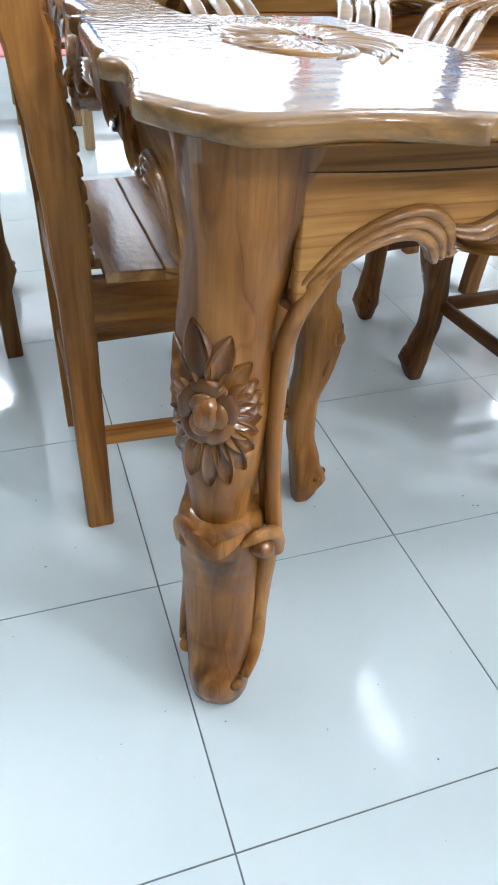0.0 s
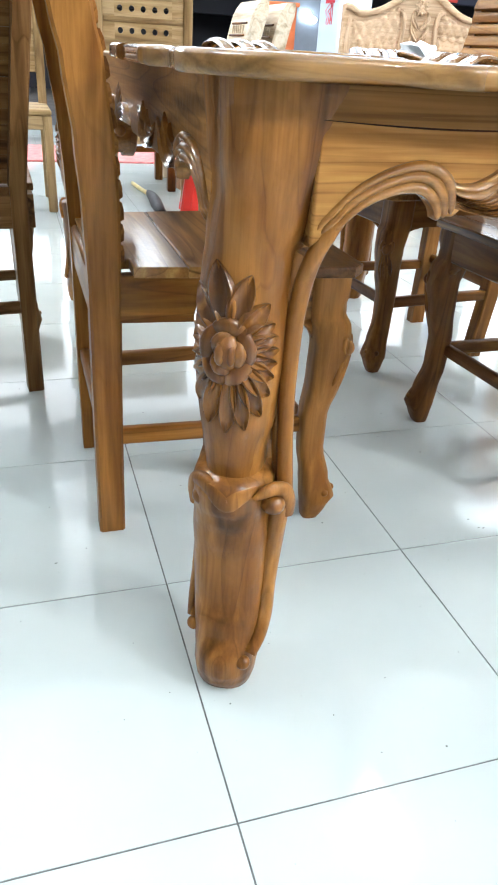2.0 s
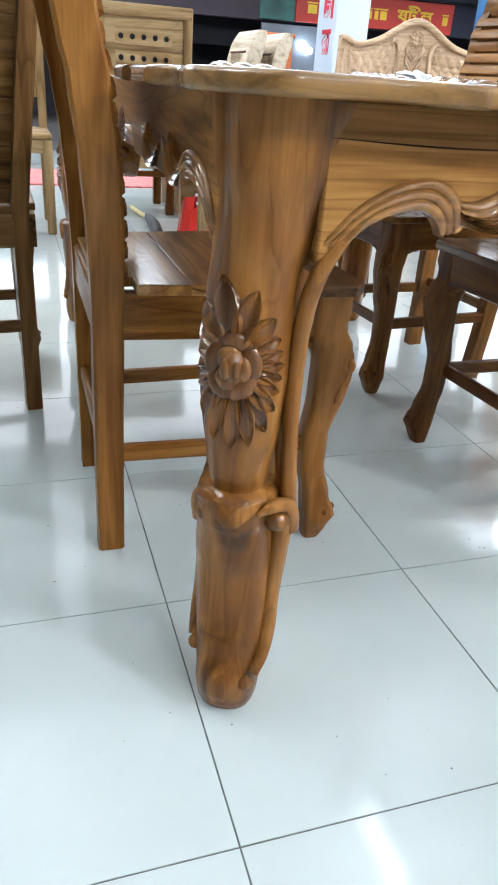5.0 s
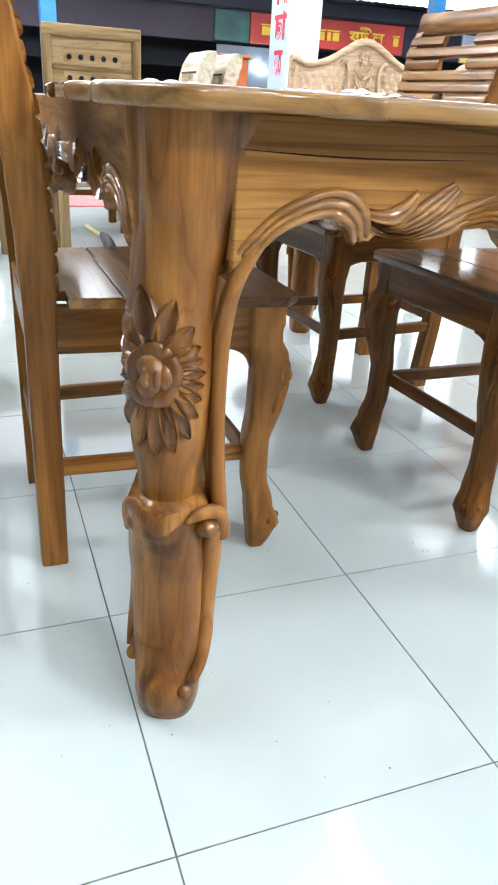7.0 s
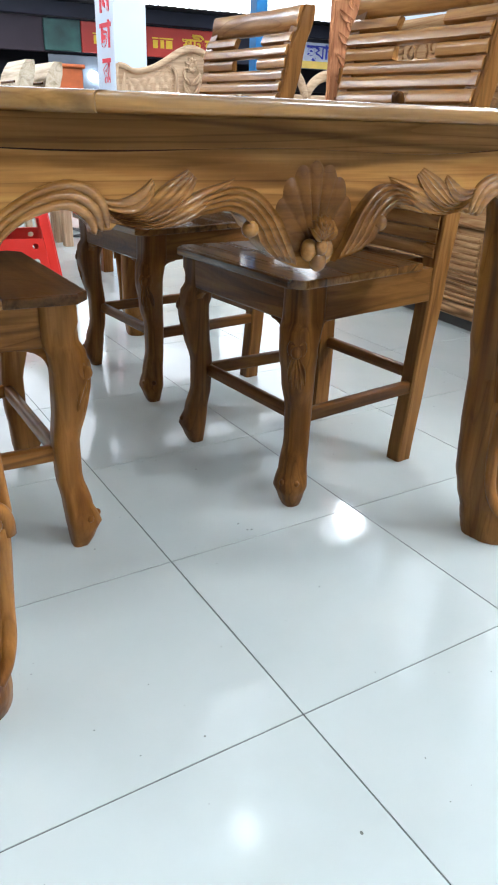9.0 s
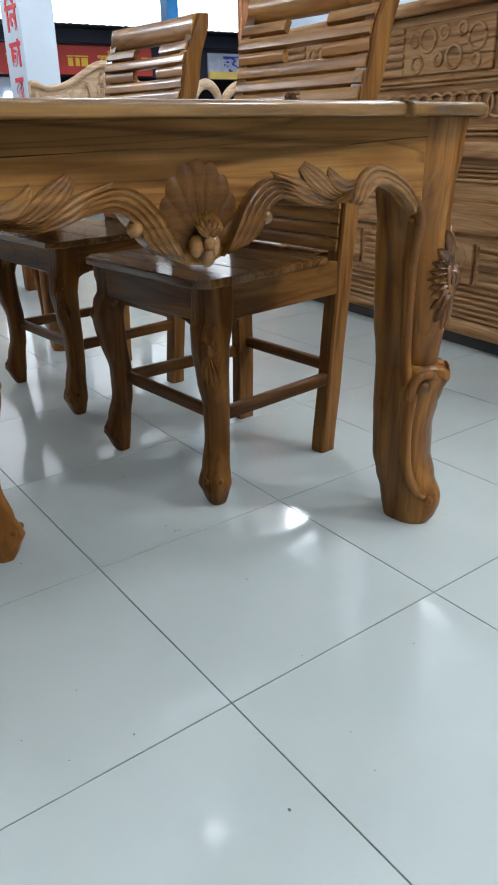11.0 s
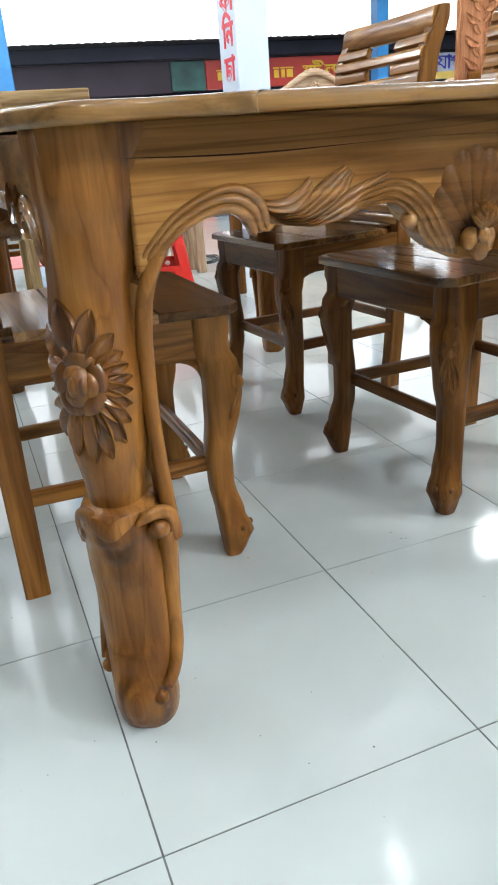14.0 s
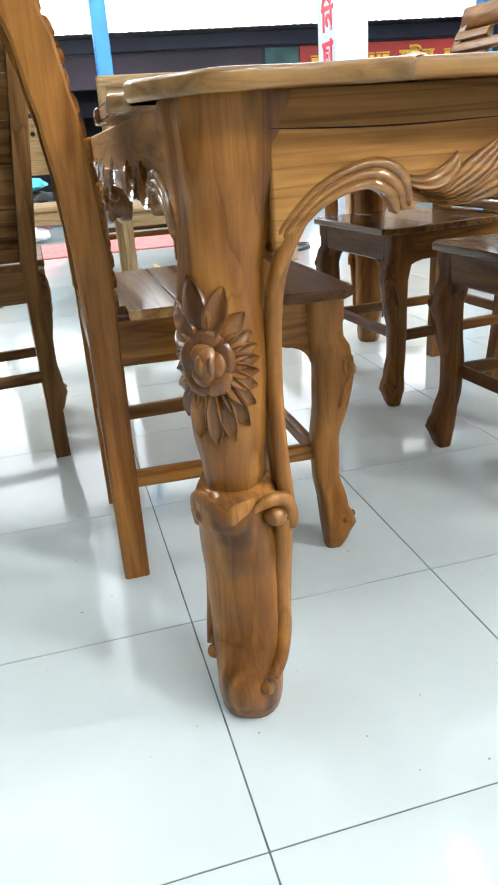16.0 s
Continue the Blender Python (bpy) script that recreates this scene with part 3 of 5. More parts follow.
    for s, wide in ((-1, 1.1), (1, 0.8)):
        b = ball((s * 0.0050, 0, 0), 0.0105, (0.62 * wide, 1.15, 0.62), seg=14)
        b.transform(Matrix.Translation(at(zc, FLOWER_V, 0.010)) @ tilt)
        part("bud", b, carved_teak["z"], flower)
    # soft peaked rim of the collar
    bm = bmesh.new()
    tube([at(0.293, -0.042, 0.000), at(0.299, -0.028, 0.001), at(0.297, -0.012, 0.001), at(0.288, 0.002, 0.002), at(0.296, 0.014, 0.001), at(0.299, 0.026, 0.001), at(0.299, 0.038, 0.000)], (0.005, 0.008, 0.009, 0.009, 0.009, 0.008, 0.005), into=bm, normal=u, flat=0.18)
    part("collar", bm, leg_teak, leg)
    return leg


HALF_OUTLINE = [(0.400, 0.563), (0.395, 0.566), (0.387, 0.572), (0.376, 0.579), (0.352, 0.599), (0.323, 0.612), (0.293, 0.617), (0.276, 0.610), (0.265, 0.592), (0.254, 0.592),
                (0.243, 0.602), (0.213, 0.596), (0.183, 0.594), (0.153, 0.602), (0.128, 0.612), (0.108, 0.610), (0.094, 0.590), (0.084, 0.582), (0.068, 0.566), (0.045, 0.548), (0.020, 0.537), (0, 0.534)]


def apron(parent, half, m):
    """A carved apron of the given half length, in local x (along), y (out is minus), z; its face at y = 0."""
    extra = half - 0.400
    near = 0.036 if extra > 0.1 else 0.0  # on the long sides the arch springs closer to the leg
    half += near

    def along(h):
        return h + extra + near * max(0.0, min(1.0, (h - 0.276) / 0.05)) if h > 0.198 else h
    pts = [(along(h), z) for h, z in HALF_OUTLINE]
    low = [(-h, z) for h, z in pts] + [(h, z) for h, z in reversed(pts[:-1])]
    outline = [(x, z) for x, z in low] + [(half, TOP_Z), (-half, TOP_Z)]
    bm = slab(outline, 0.024, 0.003, Matrix(((1, 0, 0, 0), (0, 0, 1, 0), (0, 1, 0, 0), (0, 0, 0, 1))))
    bm.transform(m)
    wood_dir = apron_teak["x" if extra < 0.1 else "y"]
    board = part("apron", bm, wood_dir, parent)
    if not near:
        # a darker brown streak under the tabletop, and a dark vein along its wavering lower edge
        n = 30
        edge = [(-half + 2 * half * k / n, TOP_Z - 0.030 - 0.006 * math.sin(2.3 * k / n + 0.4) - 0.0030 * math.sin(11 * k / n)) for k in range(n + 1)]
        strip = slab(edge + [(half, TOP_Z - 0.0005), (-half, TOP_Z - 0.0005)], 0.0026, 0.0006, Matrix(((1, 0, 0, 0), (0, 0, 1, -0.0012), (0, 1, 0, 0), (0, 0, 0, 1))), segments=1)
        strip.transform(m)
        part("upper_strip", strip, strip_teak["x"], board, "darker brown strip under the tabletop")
        over = [(x, z + 0.0018 * max(0.12, math.sin(8 * k / n + 0.3))) for k, (x, z) in enumerate(edge)]
        vein = slab(edge + over[::-1], 0.0032, 0.0, Matrix(((1, 0, 0, 0), (0, 0, 1, -0.0016), (0, 1, 0, 0), (0, 0, 0, 1))))
        vein.transform(m)
        part("vein", vein, vein_teak, board, "dark brown vein in the wood")
    carved = golden_carved["x" if extra < 0.1 else "y"]
    out = Vector((0, -1, 0))
    bunches = [0.0] if extra < 0.1 else [extra, extra * 0.45]
    for sgn in (-1, 1):
        def q(h, z, y=0.0):
            return Vector((sgn * h, -y, z))
        # fluted strand that grows out of the leg, hugs the arch and ends in hanging lobes
        low = [(0.392, 0.560, -0.020), (0.386, 0.567, -0.008), (0.376, 0.578, 0.002), (0.352, 0.5995, 0.004), (0.323, 0.6125, 0.006), (0.298, 0.614, 0.007), (0.282, 0.602, 0.006), (0.276, 0.590, 0.004)]
        high = [(0.402, 0.566, -0.020), (0.400, 0.574, -0.009), (0.390, 0.590, 0.000), (0.360, 0.619, 0.002), (0.323, 0.638, 0.003), (0.290, 0.643, 0.004), (0.263, 0.628, 0.004), (0.254, 0.598, 0.002)]
        bm = fluted([(along(h), z, y) for h, z, y in low], [(along(h), z, y) for h, z, y in high], 3, 0.0034, bmesh.new(), sgn, lobe=0.006)
        bm.transform(m)
        part("arch_strand", bm, carved, board, "glossy carved strand")
        for b in bunches:
            # a low sprig of pointed blades that sweep hollow from one root up to their tips
            blades = [
                ([(0.276, 0.632), (0.262, 0.625), (0.243, 0.624), (0.224, 0.632), (0.208, 0.644)], [(0.272, 0.621), (0.252, 0.611), (0.230, 0.610), (0.213, 0.620), (0.205, 0.638)], 2),
                ([(0.271, 0.621), (0.251, 0.611), (0.228, 0.611), (0.197, 0.636), (0.165, 0.653)], [(0.262, 0.611), (0.238, 0.602), (0.208, 0.602), (0.174, 0.618), (0.155, 0.644)], 4),
                ([(0.261, 0.610), (0.237, 0.601), (0.206, 0.601), (0.163, 0.627), (0.106, 0.643)], [(0.256, 0.600), (0.230, 0.595), (0.200, 0.593), (0.160, 0.603), (0.114, 0.636)], 3)]
            for upper, under, flutes in blades:
                p, r = [[(h + b, z, y) for (h, z), y in zip(line, (0.000, 0.0015, 0.003, 0.004, 0.0015))] for line in (upper, under)]
                bm = fluted(r, p, flutes, 0.0026, bmesh.new(), sgn, hollow=True)
                bm.transform(m)
                part("leaf_sweep", bm, carved, board)
        low = [(0.170, 0.603, 0.000), (0.146, 0.606, 0.004), (0.122, 0.609, 0.008), (0.104, 0.601, 0.011), (0.090, 0.585, 0.013), (0.082, 0.570, 0.013), (0.062, 0.554, 0.012)]
        high = [(0.168, 0.610, 0.000), (0.143, 0.626, 0.003), (0.112, 0.634, 0.005), (0.086, 0.628, 0.008), (0.062, 0.605, 0.011), (0.046, 0.578, 0.013), (0.030, 0.546, 0.013)]
        bm = fluted(low, high, 4, 0.0052, bmesh.new(), sgn, lobe=0.006, hollow=True)
        bm.transform(m)
        part("scroll_strand", bm, carved, board, "glossy carved strand")
        bm = ball(q(0.094, 0.588, 0.010), 0.0105)
        bm.transform(m)
        part("scroll_knob", bm, carved, board)
    # fan-shaped shell: one ribbed surface that rises towards the rosette
    bm = bmesh.new()
    rows = []
    steps, ribs = 110, 9
    for j in range(9):
        f = 0.10 + 0.90 * j / 8
        row = []
        for i in range(steps + 1):
            a = radians(4 + 172 * i / steps)
            up = math.sin(a)
            wave = abs(math.sin(math.pi * ribs * i / steps)) ** 0.7
            rim = 1 - 0.009 * (1 - wave) * (f > 0.9)
            lift = 0.004 * (1 - f * f) + 0.0026 * wave * min(1.0, 1.6 * f) - (0.003 if j == 8 else 0.0)
            row.append(bm.verts.new((math.cos(a) * f * rim * (0.071 - 0.012 * (1 - up)), -lift, 0.556 + up * 0.106 * f * rim - 0.010 * f * f * (1 - up) ** 2)))
        rows.append(row)
    for p, r in zip(rows, rows[1:]):
        for i in range(steps):
            bm.faces.new((p[i], p[i + 1], r[i + 1], r[i]))
    edge = [bm.verts.new((v.co.x * 0.96, 0.012, v.co.z)) for v in rows[-1]]
    for i in range(steps):
        bm.faces.new((rows[-1][i], rows[-1][i + 1], edge[i + 1], edge[i]))
    bm.transform(m)
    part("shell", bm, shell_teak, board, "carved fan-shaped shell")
    for k in range(7):
        a = radians(30 + 20 * k)
        bm = bmesh.new()
        leaf([Vector((0, -0.020, 0.572)), Vector((math.cos(a) * 0.012, -0.026, 0.574 + math.sin(a) * 0.014)), Vector((math.cos(a) * 0.020, -0.020, 0.574 + math.sin(a) * 0.028))], 0.006, 0.006, bm, out)
        bm.transform(m)
        part("rosette_petal", bm, carved, board)
    for x, z, r, y in ((-0.011, 0.560, 0.0125, 0.010), (0.011, 0.560, 0.0125, 0.010), (0, 0.547, 0.0120, 0.014), (0, 0.564, 0.0090, 0.020)):
        bm = ball((x, -y, z), r, (0.95, 0.8, 1.1), seg=16)
        bm.transform(m)
        part("rosette_drop", bm, carved, board)
    return board


def top_outline(grow):
    """The tabletop's outline: rounded corner lobes, a small notch on either side of each corner."""
    x0, x1, y0, y1 = TABLE_X[0] - 0.040, TABLE_X[1] + 0.040, TABLE_Y[0] - 0.056, 0.890
    cx, cy, hx, hy = (x0 + x1) / 2, (y0 + y1) / 2, (x1 - x0) / 2 + grow, (y1 - y0) / 2 + grow
    quarter = [(s, hy - 0.003) for s in (0.0, 0.1, 0.2)]  # from the middle of the end to the middle of the side, in the corner x > 0, y > 0
    rim = [(0.2450, 0.0060), (0.2430, 0.0010), (0.2400, -0.0030), (0.234, -0.003), (0.222, 0.002), (0.197, 0.011), (0.168, 0.018), (0.140, 0.020), (0.112, 0.018), (0.090, 0.015), (0.070, 0.016), (0.060, 0.022), (0.036, 0.052), (0.012, 0.088),
           (0.006, 0.100), (0.006, 0.112), (0.012, 0.145), (0.018, 0.19), (0.018, 0.228), (0.012, 0.236), (0.003, 0.242), (-0.001, 0.250), (0.001, 0.262), (0.007, 0.268), (0.008, 0.290), (0.003, 0.300)]
    quarter += [(hx - a, hy - b) for a, b in rim]
    for s in (0.75, 0.5, 0.25, 0.0):
        quarter.append((hx - 0.003, s * (hy - 0.310)))
    pts = [(cx + x, cy + y) for x, y in quarter]
    pts += [(cx + x, cy - y) for x, y in reversed(quarter)]
    pts += [(cx - x, cy - y) for x, y in quarter[1:]]
    pts += [(cx - x, cy + y) for x, y in reversed(quarter[1:])]
    return pts


def dining_table():
    t = thing("dining_table", "glossy teak dining table with carved apron, shell and flowered legs", "table", pose(0.007, 0.183, 0, 0, 0, -1.3) @ pose(-0.007, -0.183, 0))
    # a broad carved border round an open well, with a cross rail and bent ribs in the well
    outlines = [[(x, y, z) for x, y in top_outline(g)] for g, z in ((-0.004, TOP_Z - 0.0025), (-0.001, TOP_Z - 0.001), (0.0, TOP_Z + 0.002), (0.0, TOP_Z + 0.0117), (-0.0010, TOP_Z + 0.0142), (-0.0038, TOP_Z + 0.0162), (-0.010, TOP_Z + 0.0172), (-0.018, TOP_Z + 0.0175))]
    quarter = [(0.40, 0.28), (0.335, 0.30), (0.325, 0.42), (0.305, 0.51), (0.285, 0.622), (0.19, 0.628), (0.105, 0.64), (0.092, 0.70), (0.090, 0.85)]
    mx, my = (TABLE_X[0] + TABLE_X[1]) / 2, (TABLE_Y[0] + TABLE_Y[1]) / 2
    left = quarter[:-1] + [(0.090, 0.835)]
    hole = left + [(2 * mx - x, y) for x, y in reversed(left)]
    bm = bmesh.new()
    rows = [[bm.verts.new(p) for p in ring] for ring in outlines]
    for a, b in zip(rows, rows[1:]):
        for k in range(len(a)):
            bm.faces.new((a[k], a[(k + 1) % len(a)], b[(k + 1) % len(a)], b[k]))
    lips = [[bm.verts.new((x, y, z)) for x, y in hole] for z in (TOP_Z - 0.0025, TOP_Z + 0.0175)]
    for k in range(len(hole)):
        bm.faces.new((lips[0][k], lips[0][(k + 1) % len(hole)], lips[1][(k + 1) % len(hole)], lips[1][k]))
    for outer, inner in ((rows[-1], lips[1]), (rows[0], lips[0])):
        edges = [bm.edges.get((loop[k], loop[(k + 1) % len(loop)])) for loop in (outer, inner) for k in range(len(loop))]
        bmesh.ops.triangle_fill(bm, edges=edges, use_beauty=True)
    top = part("tabletop", bm, top_teak, t)
    part("cross_rail", box((0.94, 0.050, 0.075), (mx, 0.858, TOP_Z - 0.0415), 0.003), teak["x"], top)
    # unseen board, added so that the floor under the table falls into shade
    part("well_panel", box((0.70, 1.14, 0.016), (mx, 1.265, 0.664), 0.003), teak["x"], t, "plain unseen board added under the well to keep light off the floor")
    groups = [[((0.125 + 0.033 * k, 0.615), (0.127 + 0.033 * k, 0.73), (0.129 + 0.033 * k, 0.835)) for k in range(3)],
              [((0.285 + 0.010 * k, 0.575 - 0.032 * k), (0.345 + 0.022 * k, 0.72 - 0.014 * k), (0.47 + 0.045 * k, 0.835)) for k in range(3)],
              [((0.315 + 0.005 * k, 0.455 - 0.035 * k), (0.44 + 0.022 * k, 0.63 - 0.02 * k), (0.66 + 0.045 * k, 0.835)) for k in range(3)]]
    for group in groups:
        for a, b, c in group:
            bm = bmesh.new()
            tube([(*a, TOP_Z + 0.004), ((a[0] + b[0]) / 2, (a[1] + b[1]) / 2, TOP_Z + 0.020), (*b, TOP_Z + 0.027), ((c[0] + b[0]) / 2, (c[1] + b[1]) / 2 + 0.015, TOP_Z + 0.022), (*c, TOP_Z + 0.006)], (0.010, 0.011, 0.010), into=bm, normal=(0, 0, 1), flat=0.5)
            part("rib", bm, top_teak, top, "bent glossy rib")
    # shallow carved leaves on the broad corners of the border
    rnd = random.Random(4)
    for sx in (1, -1):
        for sy in (1,):
            for k in range(18):
                a = math.tau * k / 18
                r1 = 0.085 + 0.035 * rnd.random()
                pts = [Vector((0.185 + math.cos(a + d) * r1 * f * 0.8 - mx, 0.46 + math.sin(a + d) * r1 * f * 1.2 - my, 0)) for d, f in ((0, 0.25), (0.3, 0.55), (0.15, 0.85), (-0.25, 1.05))]
                bm = bmesh.new()
                leaf([Vector((mx + sx * p.x, my + sy * p.y, TOP_Z + 0.0165)) for p in pts], 0.011, 0.004, bm, (0, 0, 1))
                part("carved_leaf", bm, top_teak, top)
    x0, x1 = TABLE_X
    y0, y1 = TABLE_Y
    for cx, cy, out in ((x0, y0, (-1, -1)), (x1, y0, (1, -1)), (x1 - 0.085, y1 - 0.03, (1, 1)), (x0 - 0.08, y1, (-1, 1))):
        table_leg(t, (cx, cy), out)
    hx, hy = (x1 - x0) / 2 - 0.095, (y1 - y0) / 2 - 0.095
    mx, my = (x0 + x1) / 2, (y0 + y1) / 2
    apron(t, hx, pose(mx - 0.008, y0 + 0.004, 0))
    apron(t, hx, pose(mx, y1 - 0.004, 0, 0, 0, 180))
    apron(t, hy, pose(x0 + 0.004, my, 0, 0, 0, -90))
    apron(t, hy, pose(x1 - 0.004, my, 0, 0, 0, 90))
    return t


table = dining_table()


# ---- dining chairs ----
SEAT_Z = 0.453
STILE = [(0.0, -0.173, 0.042), (0.2, -0.173, 0.043), (0.42, -0.171, 0.045), (0.52, -0.172, 0.049), (0.615, -0.179, 0.05), (0.69, -0.19, 0.051), (0.77, -0.207, 0.052), (0.86, -0.235, 0.05), (0.955, -0.272, 0.042), (0.967, -0.277, 0.03)]
RAKED = [(0.0, -0.173, 0.042), (0.20, -0.183, 0.043), (0.42, -0.192, 0.045), (0.55, -0.199, 0.049), (0.70, -0.222, 0.051), (0.85, -0.253, 0.050), (0.955, -0.287, 0.042), (0.967, -0.291, 0.030)]
SLATS = [  # pieces of each row of the back, from the seat up, in shares of its width
    [(0, 1)], [(0, 1)], [(0, 1)], [(0, 1)], [(0.34, 1)], [(0, 1)], [(0.5, 1)], [(0, 1)], [(0, 1)], [(0, 0.45), (0.55, 1)], [(0, 0.45), (0.55, 1)], [(0, 1)], [(0, 1)], [(0, 0.34), (0.64, 1)], [(0, 1)], [(0, 0.34), (0.66, 1)]]


def bowed(x):
    """How far the back bows to the rear at a share of its width."""
    return -0.009 * (1 - (2 * x - 1) ** 2)


def front_leg(parent, sgn, mats):
    """Cabriole front leg with a small carving on its knee."""
    rows = [(0.0, 0.012, 0.015), (0.02, 0.016, 0.021), (0.048, 0.021, 0.029), (0.085, 0.012, 0.0240), (0.14, 0.001, 0.0215), (0.20, 0.000, 0.0225), (0.265, 0.011, 0.0270), (0.325, 0.017, 0.031), (0.358, 0.011, 0.031), (0.380, 0.001, 0.030), (0.439, 0.0, 0.030)]
    base = Vector((sgn * 0.178, 0.162, 0))
    u = Vector((sgn * 0.55, 1, 0)).normalized()
    face = Vector((sgn, 1, 0)).normalized()
    rings = []
    for i in range(29):
        z = 0.439 * i / 28
        off, half = lerp_rows(rows, z)
        k = 3.6 + 4.4 * max(0.0, min(1.0, (z - 0.335) / 0.045))
        ring = []
        for j in range(36):
            a = math.tau * (j + 0.5) / 36
            c, s = math.cos(a), math.sin(a)
            r = (abs(c) ** k + abs(s) ** k) ** (-1 / k) * half
            p = Vector((c * r, s * r, z))
            over = p.x * face.x + p.y * face.y - half * 1.07
            if over > 0 and z < 0.40:
                p -= face * over  # flat face cut across the outer corner
            ring.append(base + u * off + p)
        rings.append(ring)
    leg = part("leg", loft(rings), mats["z"], parent)
    across = Vector((-face.y, face.x, 0))

    def on_face(z, v, lift):
        """A point on the outer corner of the leg, at an offset across it."""
        off, half = lerp_rows(rows, z)
        reach = half * 1.07
        while reach > 0 and sum(abs((reach + c * v) / math.sqrt(2) / half) ** 3.6 for c in (-1, 1)) > 1:
            reach -= 0.0004
        return base + u * off + face * (reach + lift) + across * v + Vector((0, 0, z))
    knee = part("knee_carving", ball(on_face(0.325, 0, -0.005), 0.0110, (1, 1, 1.15), seg=14), mats["z"], leg)
    for k in (-1, 1):
        bm = bmesh.new()
        tube([on_face(0.338, 0.004 * k, -0.002), on_face(0.342, 0.011 * k, -0.002), on_face(0.330, 0.014 * k, -0.002), on_face(0.318, 0.011 * k, -0.002)], (0.002, 0.0042, 0.0042, 0.002), into=bm, normal=face, sides=8)
        part("curl", bm, mats["z"], knee)
    for v, low in ((-0.013, 0.262), (-0.005, 0.236), (0.005, 0.232), (0.013, 0.258)):
        bm = bmesh.new()
        leaf([on_face(0.315, v * 0.3, -0.001), on_face((0.315 + low) / 2, v * 0.8, -0.001), on_face(low, v * 1.1, -0.003)], 0.0060, 0.0042, bm, (face + across * (v * 25)).normalized())
        part("leaf", bm, mats["z"], knee)
    for k in (-1, 1):
        part("knob", ball(on_face(0.060, 0.013 * k, -0.0035), 0.0068), mats["z"], leg)


def corner_bracket(parent, sgn, mats):
    """Small hollow brackets that round off the leg under the front rail and the side rail."""
    arc = [(0.048 - 0.048 * math.cos(a), -0.046 + 0.046 * math.sin(a)) for a in (math.pi / 2 * k / 6 for k in range(7))]
    outline = [(0.0, 0.003), (0.0, -0.050)] + [(x + 0.002, z - 0.004) for x, z in arc] + [(0.052, 0.003)]
    along_x = Matrix(((-sgn, 0, 0, sgn * 0.164), (0, 0, 1, 0.170), (0, 1, 0, 0.371), (0, 0, 0, 1)))
    along_y = Matrix(((0, 0, 1, sgn * 0.178 - 0.009), (-1, 0, 0, 0.149), (0, 1, 0, 0.371), (0, 0, 0, 1)))
    for m, wood_dir in ((along_x, "x"), (along_y, "y")):
        part("bracket", slab(outline, 0.018, 0.002, m, segments=1), mats[wood_dir], parent)


